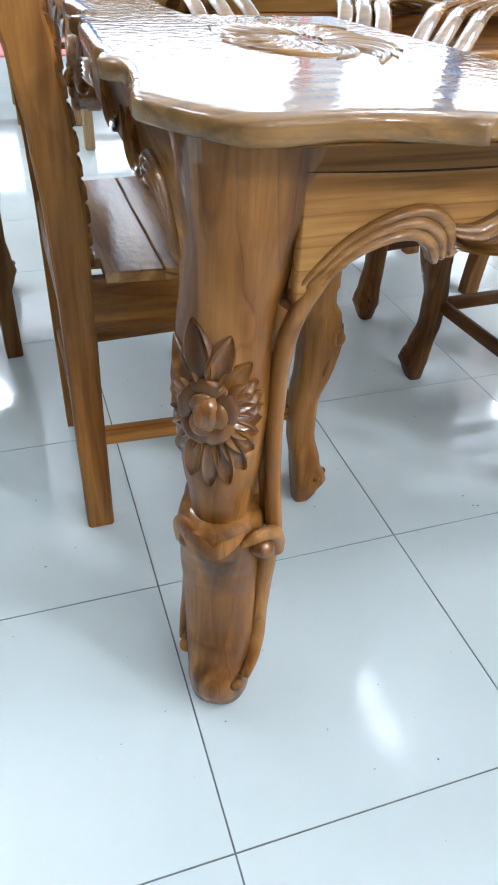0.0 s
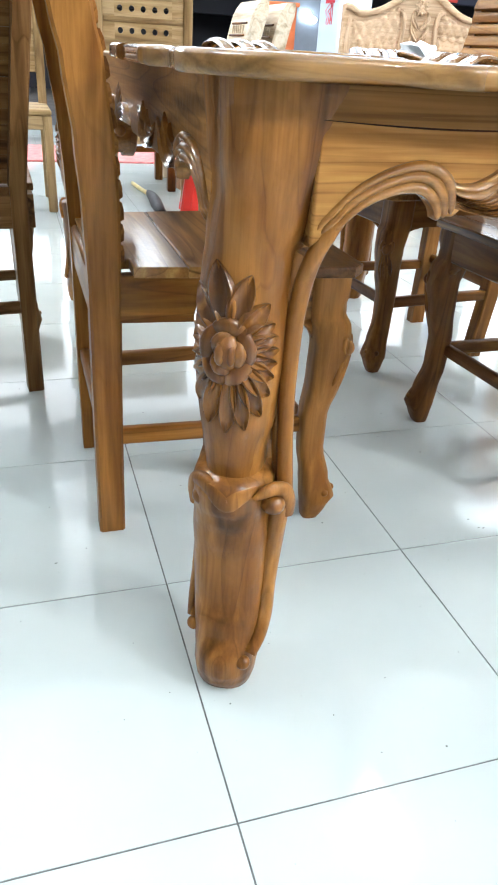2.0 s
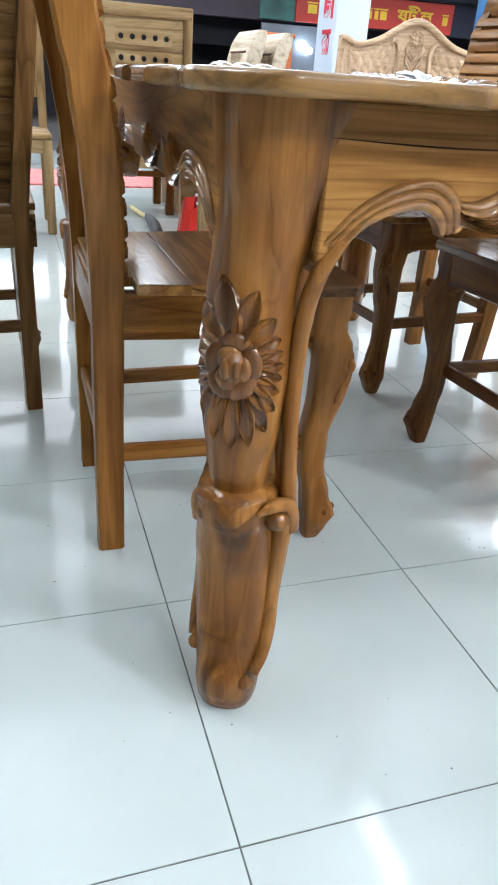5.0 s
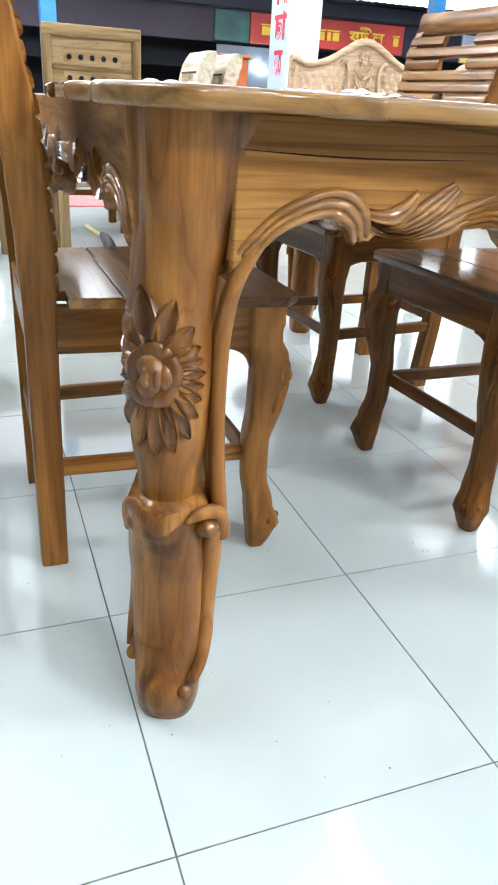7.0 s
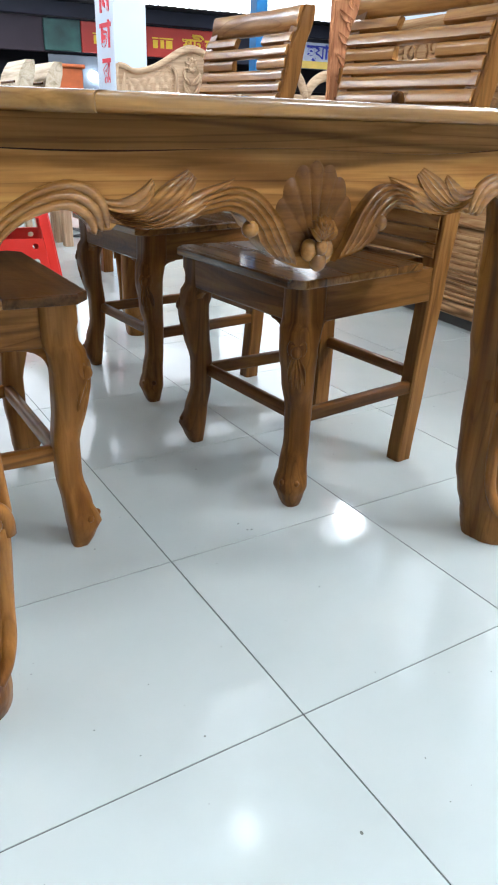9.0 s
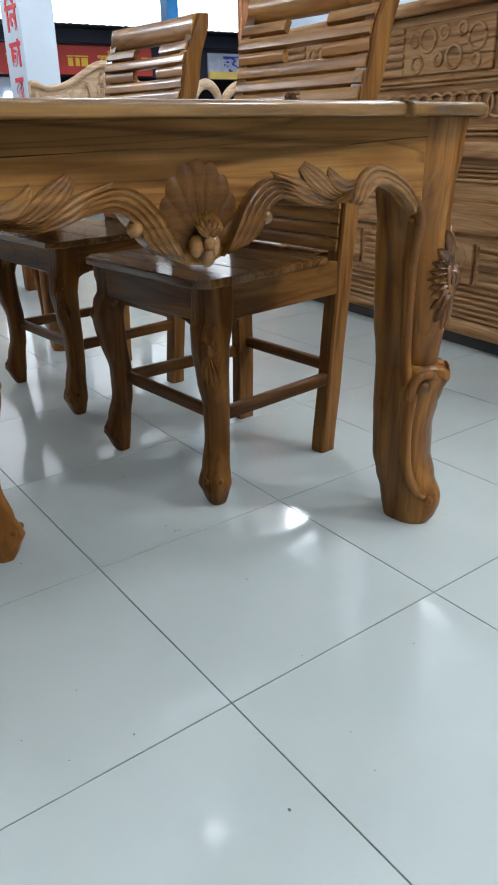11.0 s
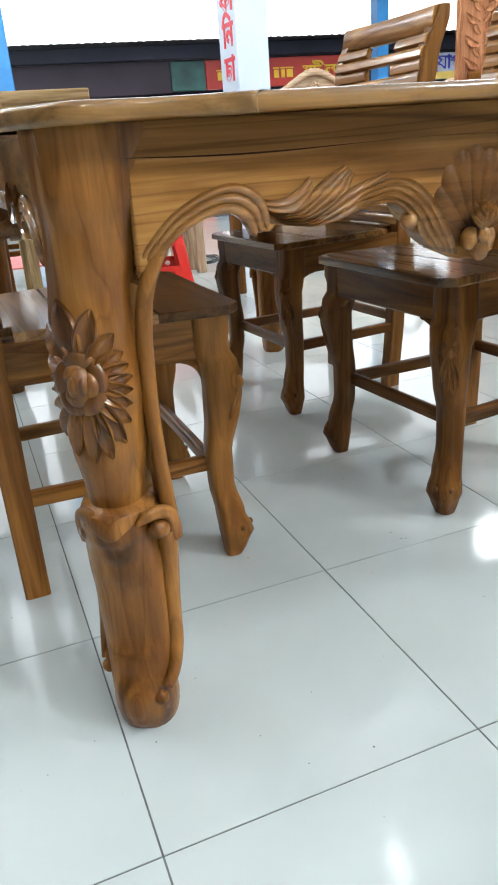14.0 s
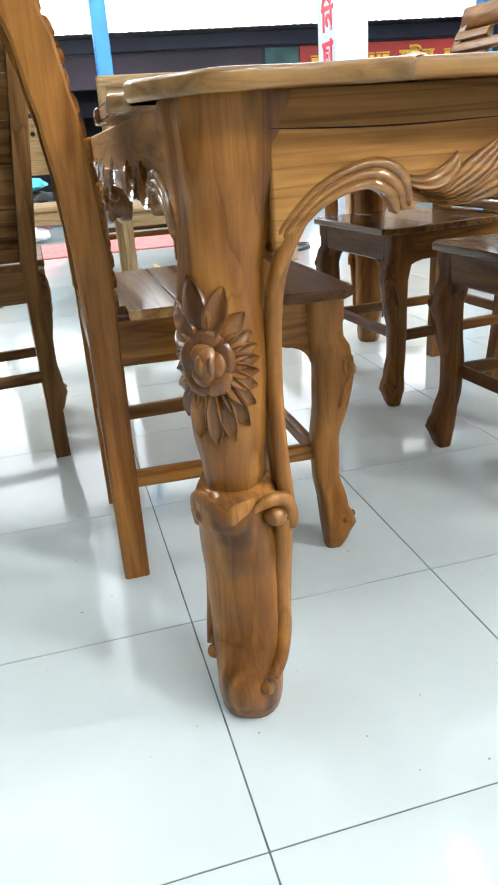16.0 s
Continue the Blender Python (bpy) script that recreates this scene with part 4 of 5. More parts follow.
def dining_chair(name, label, m, mats, group="", solid=False, lean=1.0, line=STILE):
    """A chair that faces its own +y, with a slatted, reclined back."""
    t = thing(name, label, "chair", m, group)
    def half_width(y):
        return 0.180 + 0.034 * (y + 0.185) / 0.375 if y < 0.19 else 0.214 - 0.024 * (y - 0.19) / 0.023
    for y0, y1 in ((-0.185, -0.0556), (-0.0554, 0.0794), (0.0796, 0.213)):
        ys = [y for y in (y0, -0.132, 0.19, 0.205, y1) if y0 <= y <= y1]
        right = [(half_width(y), y) for y in sorted(set(ys))]
        if y0 < -0.15:
            right = [(0.138, y0), (0.138, -0.132)] + right[1:]
        outline = right + [(-x, y) for x, y in reversed(right)]
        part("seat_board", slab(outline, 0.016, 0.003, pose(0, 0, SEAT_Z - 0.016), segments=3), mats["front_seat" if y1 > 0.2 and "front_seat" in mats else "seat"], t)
    def spine(z):
        """Where the rear posts stand, and how deep they are, at a height."""
        y, deep = lerp_rows(line, z)
        return -0.172 + lean * (y + 0.172), deep

    part("front_rail", box((0.34, 0.024, 0.068), (0, 0.179, 0.405)), mats["x"], t)
    part("back_rail", box((0.30, 0.024, 0.068), (0, spine(0.405)[0] - 0.008, 0.405)), mats["x"], t)
    def splay(z):
        return 0.055 * max(0.0, z - 0.45) / 0.5 if solid else 0.042 * z / 0.967
    for s in (-1, 1):
        a = math.degrees(math.atan2(0.022, 0.34)) * -s
        part("side_rail", box((0.024, 0.335, 0.068), (0, 0, 0), 0.0015, pose(s * 0.176, -0.0175, 0.405, 0, 0, a)), mats["side"], t)
        part("side_stretcher", box((0.018, 0.335, 0.026), (0, 0, 0), 0.002, pose(s * 0.163, -0.012, 0.179, 0, 0, a * 0.6)), mats["y"], t)
        front_leg(t, s, mats)
        corner_bracket(t, s, mats)
        rings = []
        for i in range(35):
            z = 0.967 * i / 34
            y, deep = spine(z)
            x = s * (0.147 + splay(z))
            w, d = 0.0175, deep / 2
            ring = [(x - w, y - d, z), (x + w - 0.004, y - d, z), (x + w, y - d + 0.004, z), (x + w, y + d - 0.004, z), (x + w - 0.004, y + d, z), (x - w, y + d, z)]
            rings.append([(px if s > 0 else 2 * x - px, py, pz) for px, py, pz in ring])
        part("stile", loft(rings), mats["stile"], t)
    part("front_stretcher", box((0.33, 0.018, 0.026), (0, 0.150, 0.179)), mats["x"], t)
    part("back_stretcher", box((0.28, 0.018, 0.026), (0, spine(0.200)[0] - 0.008, 0.200)), mats["x"], t)
    half = 0.160
    pitch = 0.0282

    def board(z, a, b, tall, thick, name):
        y, deep = spine(z)
        y2, _ = spine(z + 0.02)
        half = 0.155 + splay(z)
        lean = math.atan2(y - y2, 0.02)
        up = Vector((0, -math.sin(lean), math.cos(lean)))
        fwd = Vector((0, math.cos(lean), math.sin(lean)))
        rings = []
        n = max(3, int(round((b - a) * 12)))
        for i in range(n + 1):
            f = a + (b - a) * i / n
            c = Vector((-half + 2 * half * f, y + deep / 2 - 0.004 + bowed(f), z))
            ring = [c + up * (-tall / 2) + fwd * -0.006, c + up * (-tall / 2) + fwd * 0.004, c + up * (-tall * 0.40) + fwd * (thick * 0.92), c + up * (tall * 0.05) + fwd * thick, c + up * (tall * 0.40) + fwd * (thick * 0.82), c + up * (tall / 2) + fwd * 0.003, c + up * (tall / 2) + fwd * -0.006]
            rings.append(ring)
        return part(name, loft(rings), mats["slat"], t)
    for r, pieces in enumerate(SLATS):
        for a, b in ([(0, 1)] if solid else pieces):
            board(0.470 + pitch * r, a, b, 0.0280 if solid else 0.0268, 0.0095, "slat")
    board(0.470 + pitch * len(SLATS) + 0.016, 0, 1, 0.058, 0.011, "top_rail")
    if solid:
        return t
    # small heart-shaped block between the split slats
    y, deep = spine(0.470 + pitch * 9.5)
    heart = [(0, -0.030), (0.009, -0.010), (0.014, 0.012), (0.012, 0.024), (0.006, 0.027), (0, 0.021), (-0.006, 0.027), (-0.012, 0.024), (-0.014, 0.012), (-0.009, -0.010)]
    part("heart_block", slab(heart, 0.014, 0.003, pose(0, y + deep / 2 - 0.012, 0.470 + pitch * 9.5, 105, 0, 180)), mats["z"], t)
    return t


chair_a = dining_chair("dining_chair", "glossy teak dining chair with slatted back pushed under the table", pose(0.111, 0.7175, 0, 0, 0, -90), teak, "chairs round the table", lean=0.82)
chair_c = dining_chair("dining_chair", "lacquered dining chair with slatted back under the table, its brown darkened for shade", pose(0.858, 0.670, 0, 0, 0, 94.1), dark, "chairs round the table", line=RAKED)
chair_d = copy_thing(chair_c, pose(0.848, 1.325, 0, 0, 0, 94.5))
chair_l = dining_chair("dining_chair", "teak dining chair with closed board back beside the table", pose(-0.330, 1.318, 0, 0, 0, 6), olive, "", True, 0.4)


# ---- street and the shops over the way ----
STREET = pose(4, 13, -0.07, 0, 0, -5) @ pose(-4, -13, 0)

def text(name, body, size, material, m, parent, squeeze=1.0):
    c = bpy.data.curves.new(name, "FONT")
    c.body, c.size, c.extrude, c.offset, c.align_x, c.align_y = body, size, 0.004, size * 0.025, "CENTER", "CENTER"
    c.materials.append(material)
    ob = new(name, c)
    ob.matrix_basis = m @ Matrix.Diagonal((squeeze, 1, 1, 1))
    ob.parent = parent
    return ob


def shop_row():
    t = thing("shop_building", "row of dark shops over the street with corrugated roof edge", "building", STREET @ pose(0, 13, 0))
    # near-black walls: the shade inside the shops is put into their colour
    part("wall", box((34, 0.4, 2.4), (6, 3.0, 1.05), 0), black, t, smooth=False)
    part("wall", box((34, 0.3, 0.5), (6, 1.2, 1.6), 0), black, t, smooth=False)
    part("fascia", box((15.1, 0.12, 0.52), (-3.45, 0.05, 1.985), 0.01), purple, t, "dull purple shop fascia", smooth=False)
    part("fascia", box((18.86, 0.12, 0.52), (13.54, 0.05, 1.985), 0.01), navy, t, smooth=False)
    pane = part("shop_window", box((1.35, 0.05, 1.3), (4.75, 0.0, 1.05), 0.01), glass_grey, t, "grey glass shop window", smooth=False)
    part("window_bulb", ball((4.81, -0.08, 1.39), 0.085), lamp_small, pane, "bright white bulb")
    part("window_bulb", ball((4.95, -0.08, 1.33), 0.05), lamp_small, pane, "bright white bulb")
    part("fascia", box((34, 0.12, 0.22), (6, -0.10, 2.36), 0.01), navy, t, "nearly black boarding under the roof edge", smooth=False)
    bm = bmesh.new()
    rows = [[], []]
    for i in range(680):
        x = -11 + 34 * i / 679
        z = 2.49 + 0.008 * math.cos(i * 2.2)
        rows[0].append(bm.verts.new((x, -0.55, z)))
        rows[1].append(bm.verts.new((x, 3.2, z + 0.06)))
    for i in range(679):
        bm.faces.new((rows[0][i], rows[0][i + 1], rows[1][i + 1], rows[1][i]))
    part("roof", bm, sheet_metal, t, "grey corrugated metal roof")
    return t


shops = shop_row()
sky_sheet = tagged(part("backdrop", box((120, 0.2, 40), (10, 45, 20), 0), sky_glow, smooth=False), "white overcast sky beyond the roofs", "backdrop", kind="structure")
sign = thing("shop_sign", "long red shop sign with yellow lettering and a green end", "sign", STREET @ pose(6.1, 12.96, 1.985))
part("board", box((2.9, 0.06, 0.47), (0, 0, 0), 0.01), sign_red, sign, smooth=False)
part("green_panel", box((0.62, 0.062, 0.47), (-1.77, 0, 0), 0.01), sign_green, sign, smooth=False)
text("lettering", "ষ্টীল", 0.27, yellow_ink, pose(0.72, -0.036, -0.01, 90), sign, 1.1)
for x, w in ((-1.16, 0.16), (-0.13, 0.09), (0.00, 0.07), (0.13, 0.12), (1.30, 0.10)):
    part("lettering_bar", box((w, 0.012, 0.13), (x, -0.034, -0.03), 0.002), yellow_ink, sign, smooth=False)
    part("lettering_bar", box((w + 0.03, 0.012, 0.022), (x, -0.034, 0.062), 0.002), yellow_ink, sign, smooth=False)
sign2 = thing("shop_sign", "small pale sign with blue lettering and a yellow foot", "sign", STREET @ pose(9.6, 12.96, 1.95))
part("board", box((1.7, 0.06, 0.46), (0, 0, 0), 0.01), sign_pale, sign2, smooth=False)
part("yellow_band", box((1.7, 0.012, 0.13), (0, -0.036, -0.16), 0.002), sign_yellow, sign2, smooth=False)
text("lettering", "হ্যাপি", 0.34, blue_ink, pose(-0.1, -0.036, 0.06, 90), sign2)


cupboard = thing("street_cupboard", "orange cupboard standing before the shop window", "cupboard", STREET @ pose(4.27, 12.6, -0.09))
part("body", box((0.46, 0.4, 1.56), (0, 0, 0.78), 0.01), orange, cupboard)
part("top", box((0.54, 0.46, 0.06), (0, 0, 1.59), 0.01), orange, cupboard)


# ---- shop front ----
def post(x, y, w, name="blue_post"):
    t = thing(name, "bright blue painted steel post at the shop front", "post", pose(x, y, -0.16), "posts of the shop front")
    part("shaft", box((w, w, 3.5), (0, 0, 1.75), 0.006), blue_paint, t)
    part("base_plate", box((w * 1.8, w * 1.8, 0.012), (0, 0, 0.006), 0.002), blue_paint, t)


post(0.64, 7.0, 0.14)
post(4.58, 7.0, 0.14)
pillar = tagged(part("pillar", box((0.313, 0.45, 3.36), (2.807, 6.525, 1.52), 0.006), pillar_paint), "pale blue-white square pillar with red lettering down one side", "pillar", kind="structure")
for k, letters in enumerate(("ফা", "িন", "চা", "র")):
    text("lettering", letters, 0.30, red_ink, pose(2.648, 6.50, 1.93 - 0.285 * k, 90, 0, -90), pillar, 1.0)


# ---- things in the shop ----
def sofa():
    t = thing("sofa_back", "raw pale wood sofa with a carved, buttoned crest", "sofa", pose(2.86, 5.2, 0))
    def crest(x):
        return 1.02 + 0.19 * math.exp(-(x / 0.27) ** 2) + 0.05 * math.exp(-((abs(x) - 0.60) / 0.06) ** 2)
    n = 40
    outline = [(-0.62, 0.35), (0.62, 0.35)] + [(0.62 - 1.24 * i / n, crest(0.62 - 1.24 * i / n)) for i in range(n + 1)]
    up = Matrix(((1, 0, 0, 0), (0, 0, 1, 0), (0, 1, 0, 0), (0, 0, 0, 1)))
    part("back_panel", slab(outline, 0.05, 0.006, up), pale["x"], t)
    bm = bmesh.new()
    tube([(-0.62 + 1.24 * i / 24, -0.012, crest(-0.62 + 1.24 * i / 24) - 0.012) for i in range(25)], (0.02, 0.028, 0.02), into=bm, steps=2)
    part("crest_moulding", bm, pale["x"], t)
    for sx in (-1, 1):
        # cushion: one quilted surface with diamond tufts
        bm = bmesh.new()
        grid = []
        for r in range(49):
            row = []
            for c in range(37):
                x = 0.165 + 0.385 * c / 36
                zt = crest(x) - 0.055
                z = 0.48 + (zt - 0.48) * r / 48
                a, b = (x / 0.075 + z / 0.105) * math.pi, (x / 0.075 - z / 0.105) * math.pi
                puff = abs(math.sin(a) * math.sin(b)) ** 0.45
                rim = min(1, c / 2, (36 - c) / 2, r / 2, (48 - r) / 2)
                row.append(bm.verts.new((sx * x, 0.004 - 0.026 * puff * rim, z)))
            grid.append(row)
        for p, q in zip(grid, grid[1:]):
            for k in range(36):
                bm.faces.new((p[k], p[k + 1], q[k + 1], q[k]))
        part("buttoned_cushion", bm, pale["x"], t, "diamond-buttoned carved cushion pattern")
        bm = bmesh.new()
        tube([(sx * x, -0.012, z) for x, z in ((0.20, 1.06), (0.155, 1.04), (0.135, 0.96), (0.14, 0.82), (0.115, 0.66), (0.10, 0.48))], (0.012, 0.018, 0.017, 0.014, 0.012), into=bm, normal=(0, 1, 0))
        part("scroll_moulding", bm, pale["z"], t)
        bm = bmesh.new()
        tube([(sx * x, -0.012, z) for x, z in ((0.57, 1.00), (0.585, 0.88), (0.575, 0.70), (0.58, 0.48))], (0.014, 0.018, 0.014), into=bm, normal=(0, 1, 0))
        part("scroll_moulding", bm, pale["z"], t)
    # carved centre: a stem of paired leaves under an open flower
    for k in range(7):
        z = 0.52 + 0.075 * k
        for sx in (-1, 1):
            bm = bmesh.new()
            leaf([Vector((sx * 0.006, -0.004, z - 0.03)), Vector((sx * 0.038, -0.016, z)), Vector((sx * 0.066, -0.014, z + 0.040)), Vector((sx * 0.060, -0.004, z + 0.085))], 0.019, 0.014, bm, (0, -1, 0))
            part("carved_leaf", bm, pale["z"], t)
    for k in range(9):
        a = math.tau * k / 9
        bm = bmesh.new()
        leaf([Vector((math.cos(a) * r, -y, 1.085 + math.sin(a) * r)) for r, y in ((0.012, 0.010), (0.035, 0.020), (0.062, 0.004))], 0.017, 0.012, bm, (0, -1, 0))
        part("petal", bm, pale["z"], t)
    part("carved_bud", ball((0, -0.014, 1.085), 0.020, (1, 0.7, 1)), pale["z"], t)
    part("seat", box((1.20, 0.6, 0.10), (0, -0.30, 0.38), 0.01), pale["x"], t)
    for x in (-0.56, 0.56):
        part("arm", box((0.07, 0.6, 0.06), (x, -0.28, 0.64), 0.02), pale["y"], t)
        part("leg", box((0.06, 0.06, 0.62), (x, -0.55, 0.31), 0.01), pale["z"], t)
        part("leg", box((0.06, 0.06, 0.62), (x, 0.0, 0.31), 0.01), pale["z"], t)


sofa()


def holed_chair():
    """Raw chair with a panelled back that has a row of round holes."""
    t = thing("raw_chair", "unfinished pale wood chair with pierced panel back", "chair", pose(0.42, 3.12, 0))
    for x in (-0.195, 0.195):
        part("stile", box((0.04, 0.035, 0.98), (x, 0, 0.49), 0.005), tan["z"], t)
        part("leg", box((0.04, 0.04, 0.42), (x, -0.38, 0.21), 0.005), tan["z"], t)
        part("side_rail", box((0.022, 0.34, 0.06), (x, -0.19, 0.39), 0.003), tan["y"], t)
    part("seat", box((0.43, 0.43, 0.024), (0, -0.19, 0.432), 0.006), tan["x"], t)
    part("top_rail", box((0.43, 0.03, 0.05), (0, -0.004, 0.955), 0.006), tan["x"], t)
    part("mid_rail", box((0.35, 0.022, 0.022), (0, 0, 0.8135), 0.004), tan["x"], t)
    part("low_rail", box((0.35, 0.022, 0.045), (0, 0, 0.60), 0.004), tan["x"], t)
    part("panel", box((0.35, 0.012, 0.125), (0, 0.002, 0.675), 0.003), tan["x"], t)
    part("front_rail", box((0.36, 0.022, 0.06), (0, -0.38, 0.39), 0.003), tan["x"], t)
    # pierced strip: frame pieces round five round holes
    for level in (0.855, 0.772):
        bm = bmesh.new()
        for k in range(5):
            x = -0.10 + 0.05 * k
            rings = []
            for z in (-0.006, 0.006):
                rings.append([(x + 0.012 * math.cos(a), z, level + 0.012 * math.sin(a)) for a in (math.tau * j / 16 for j in range(16))])
            sq = []
            for z in (-0.006, 0.006):
                sq.append([])
                for j in range(16):
                    a = math.tau * j / 16
                    c, s = math.cos(a), math.sin(a)
                    r = 1 / max(abs(c), abs(s))
                    sq[-1].append((x + 0.025 * c * r, z, level + 0.036 * s * r))
            loft([rings[0], rings[1], sq[1], sq[0], rings[0]], cap=False, into=bm)
        bmesh.ops.remove_doubles(bm, verts=bm.verts[:], dist=1e-4)
        strip = part("pierced_strip", bm, tan["x"], t)
        for x in (-0.15, 0.15):
            part("strip_end", box((0.05, 0.012, 0.072), (x, 0, level), 0.0), tan["x"], strip)
    part("upper_panel", box((0.35, 0.012, 0.045), (0, 0, 0.913), 0.002), tan["x"], t)
    return t


raw_chair = holed_chair()
copy_thing(raw_chair, pose(-0.205, 3.56, 0, 0, 0, 0))


def curved_chair(x, y, turn):
    """Raw chair with a thick panel back that curls backwards at the top."""
    t = thing("raw_chair", "unfinished pale wood chair with a thick curling back", "chair", pose(x, y, 0, 0, 0, turn), "pair of raw chairs")
    rings = []
    for i in range(17):
        f = i / 16
        z = 0.45 + 0.52 * f
        yy = 0.0 - 0.09 * f ** 2.2
        d = 0.040 + 0.004 * f - 0.022 * max(0, f - 0.9) / 0.1
        rings.append([(-0.2, yy - d, z), (0.2, yy - d, z), (0.2, yy + d, z), (-0.2, yy + d, z)])
    part("back_panel", loft(rings), cream["x"], t)
    # proud dark strips in place of the shade inside two slots
    for z in (0.80, 0.86):
        part("slot_rail", box((0.30, 0.012, 0.012), (0, 0.032 - 0.09 * ((z - 0.45) / 0.52) ** 2.2 + 0.012, z), 0.003), dark["x"], t, "dark strip standing for the shade in a cut slot")
    for k in range(6):
        part("slot_bar", box((0.012, 0.012, 0.045), (-0.10 + 0.04 * k, 0.0, 0.83), 0.003), cream["z"], t)
    part("seat", box((0.42, 0.40, 0.03), (0, 0.20, 0.44), 0.006), cream["x"], t)
    for sx in (-0.18, 0.18):
        for sy in (0.0, 0.38):
            part("leg", box((0.04, 0.04, 0.43), (sx, sy, 0.215), 0.004), cream["z"], t)


curved_chair(1.11, 4.05, 90)
curved_chair(1.28, 4.10, 90)


def red_stool():
    """Plastic stool: splayed corner legs, windows between them and a band with two round holes."""
    t = thing("plastic_stool", "red plastic stool with open windows and splayed legs", "stool", pose(0.790, 3.03, 0, 0, 0, -12) @ Matrix.Diagonal((1.07, 1.07, 1.0, 1.0)))
    top = [(0.145 * math.copysign(abs(math.cos(a)) ** 0.35, math.cos(a)), 0.145 * math.copysign(abs(math.sin(a)) ** 0.35, math.sin(a))) for a in (math.tau * k / 32 for k in range(32))]
    part("seat", slab(top, 0.02, 0.006, pose(0, 0, 0.40)), red_plastic, t)
    for k in range(4):
        m = pose(0, 0, 0, 0, 0, 90 * k)
        tilt = m @ pose(0, -0.195, 0, 82.5, 0, 0)
        for s in (-1, 1):
            part("leg", slab([(s * 0.200, 0.0), (s * 0.165, 0.0), (s * 0.105, 0.41), (s * 0.150, 0.41)], 0.012, 0.002, tilt, segments=1), red_plastic, t)
        inset = tilt @ Matrix.Translation((0, 0, 0.002))
        part("upper_band", slab([(-0.135, 0.27), (0.135, 0.27), (0.13, 0.41), (-0.13, 0.41)], 0.008, 0.0, inset), red_plastic, t)
        part("lower_band", slab([(-0.060, 0.045), (0.060, 0.045), (0.060, 0.18), (-0.060, 0.18)], 0.008, 0.0, inset), red_plastic, t)
        for x in (-0.112, 0.112):
            bm = bmesh.new()
            for y in (0.0788, 0.1462):
                turns = [math.tau * j / 16 for j in range(16)]
                reach = [max(abs(math.cos(a)), abs(math.sin(a))) for a in turns]
                cell = [[(x * 0.94 + 0.013 * math.cos(a), y + 0.013 * math.sin(a), z) for a in turns] for z in (0.0, 0.008)]
                rim = [[(x + 0.052 * math.cos(a) / q, y + 0.0338 * math.sin(a) / q, z) for a, q in zip(turns, reach)] for z in (0.0, 0.008)]
                loft([cell[0], cell[1], rim[1], rim[0], cell[0]], cap=False, into=bm)
            bmesh.ops.remove_doubles(bm, verts=bm.verts[:], dist=1e-4)
            bm.transform(inset)
            part("holed_band", bm, red_plastic, t)


red_stool()


def glass_table(name, label, lo, hi, z, mats, sheet, inset=0.028):
    """Low framed table under a thick glass sheet."""
    t = thing(name, label, "table", pose((lo[0] + hi[0]) / 2, (lo[1] + hi[1]) / 2, 0), "glass-topped tables")
    w, d = hi[0] - lo[0], hi[1] - lo[1]
    for s in (-1, 1):
        part("rail", box((w, 0.03, 0.06), (0, s * (d / 2 - 0.015), z - 0.042), 0.003), mats["x"], t)
        part("rail", box((0.03, d - 0.062, 0.06), (s * (w / 2 - 0.015), 0, z - 0.042), 0.003), mats["y"], t)
        for r in (-1, 1):
            part("leg", box((0.05, 0.05, z - 0.072), (s * (w / 2 - inset), r * (d / 2 - 0.028), (z - 0.072) / 2), 0.004), mats["z"], t)
    part("glass_sheet", box((w + 0.02, d + 0.02, 0.010), (0, 0, z - 0.0065), 0.002), sheet, t, "glass sheet with a dark edge" if sheet is glass_edge else "pale bluish glass sheet")
    return t


glass_table("glass_topped_table", "dark brown table with a black-edged glass top", (1.07, 2.42), (1.95, 2.88), 0.727, dark, glass_edge, 0.14)
glass_table("glass_topped_table", "raw pale wood frame under a bluish glass sheet", (0.72, 3.62), (1.30, 3.84), 0.715, pale, glass_pale)


def side_chair(x, y, turn):
    t = thing("raw_armchair", "pale carved chair with a rounded open back", "chair", pose(x, y, 0, 0, 0, turn), "pale chairs by the sofa")
    bm = bmesh.new()
    tube([(0.24 * math.cos(a), 0.0, 0.78 + 0.30 * math.sin(a)) for a in (math.pi * k / 10 for k in range(11))], (0.04, 0.045, 0.04), into=bm, normal=(0, 1, 0), flat=0.7)
    part("back_hoop", bm, pale["x"], t)
    part("back_panel", box((0.40, 0.03, 0.40), (0, 0.01, 0.72), 0.01), pale["x"], t)
    part("seat", box((0.50, 0.48, 0.06), (0, -0.22, 0.42), 0.012), pale["x"], t)
    for sx in (-0.22, 0.22):
        for sy in (-0.42, 0.0):
            part("leg", box((0.05, 0.05, 0.40 if sy else 0.80), (sx, sy, 0.20 if sy else 0.40), 0.008), pale["z"], t)


side_chair(3.86, 5.25, 20)
side_chair(4.30, 5.30, -10)

broom = thing("brush", "black brush with a yellow stick lying on the floor", "brush", pose(0.505, 3.42, 0.0, 0, 0, 1))
bm = bmesh.new()
tube([(0, 0.05, 0.03), (-0.010, 0.25, 0.02), (-0.020, 0.50, 0.015)], (0.012, 0.011, 0.010), into=bm)
part("stick", bm, bamboo, broom)
bm = bmesh.new()
tube([(0, 0.12, 0.030), (-0.008, -0.05, 0.034), (-0.022, -0.22, 0.036), (-0.034, -0.38, 0.030), (-0.036, -0.41, 0.020)], (0.014, 0.028, 0.036, 0.030, 0.012), into=bm, flat=0.8)
part("bristles", bm, black_bristle, broom)
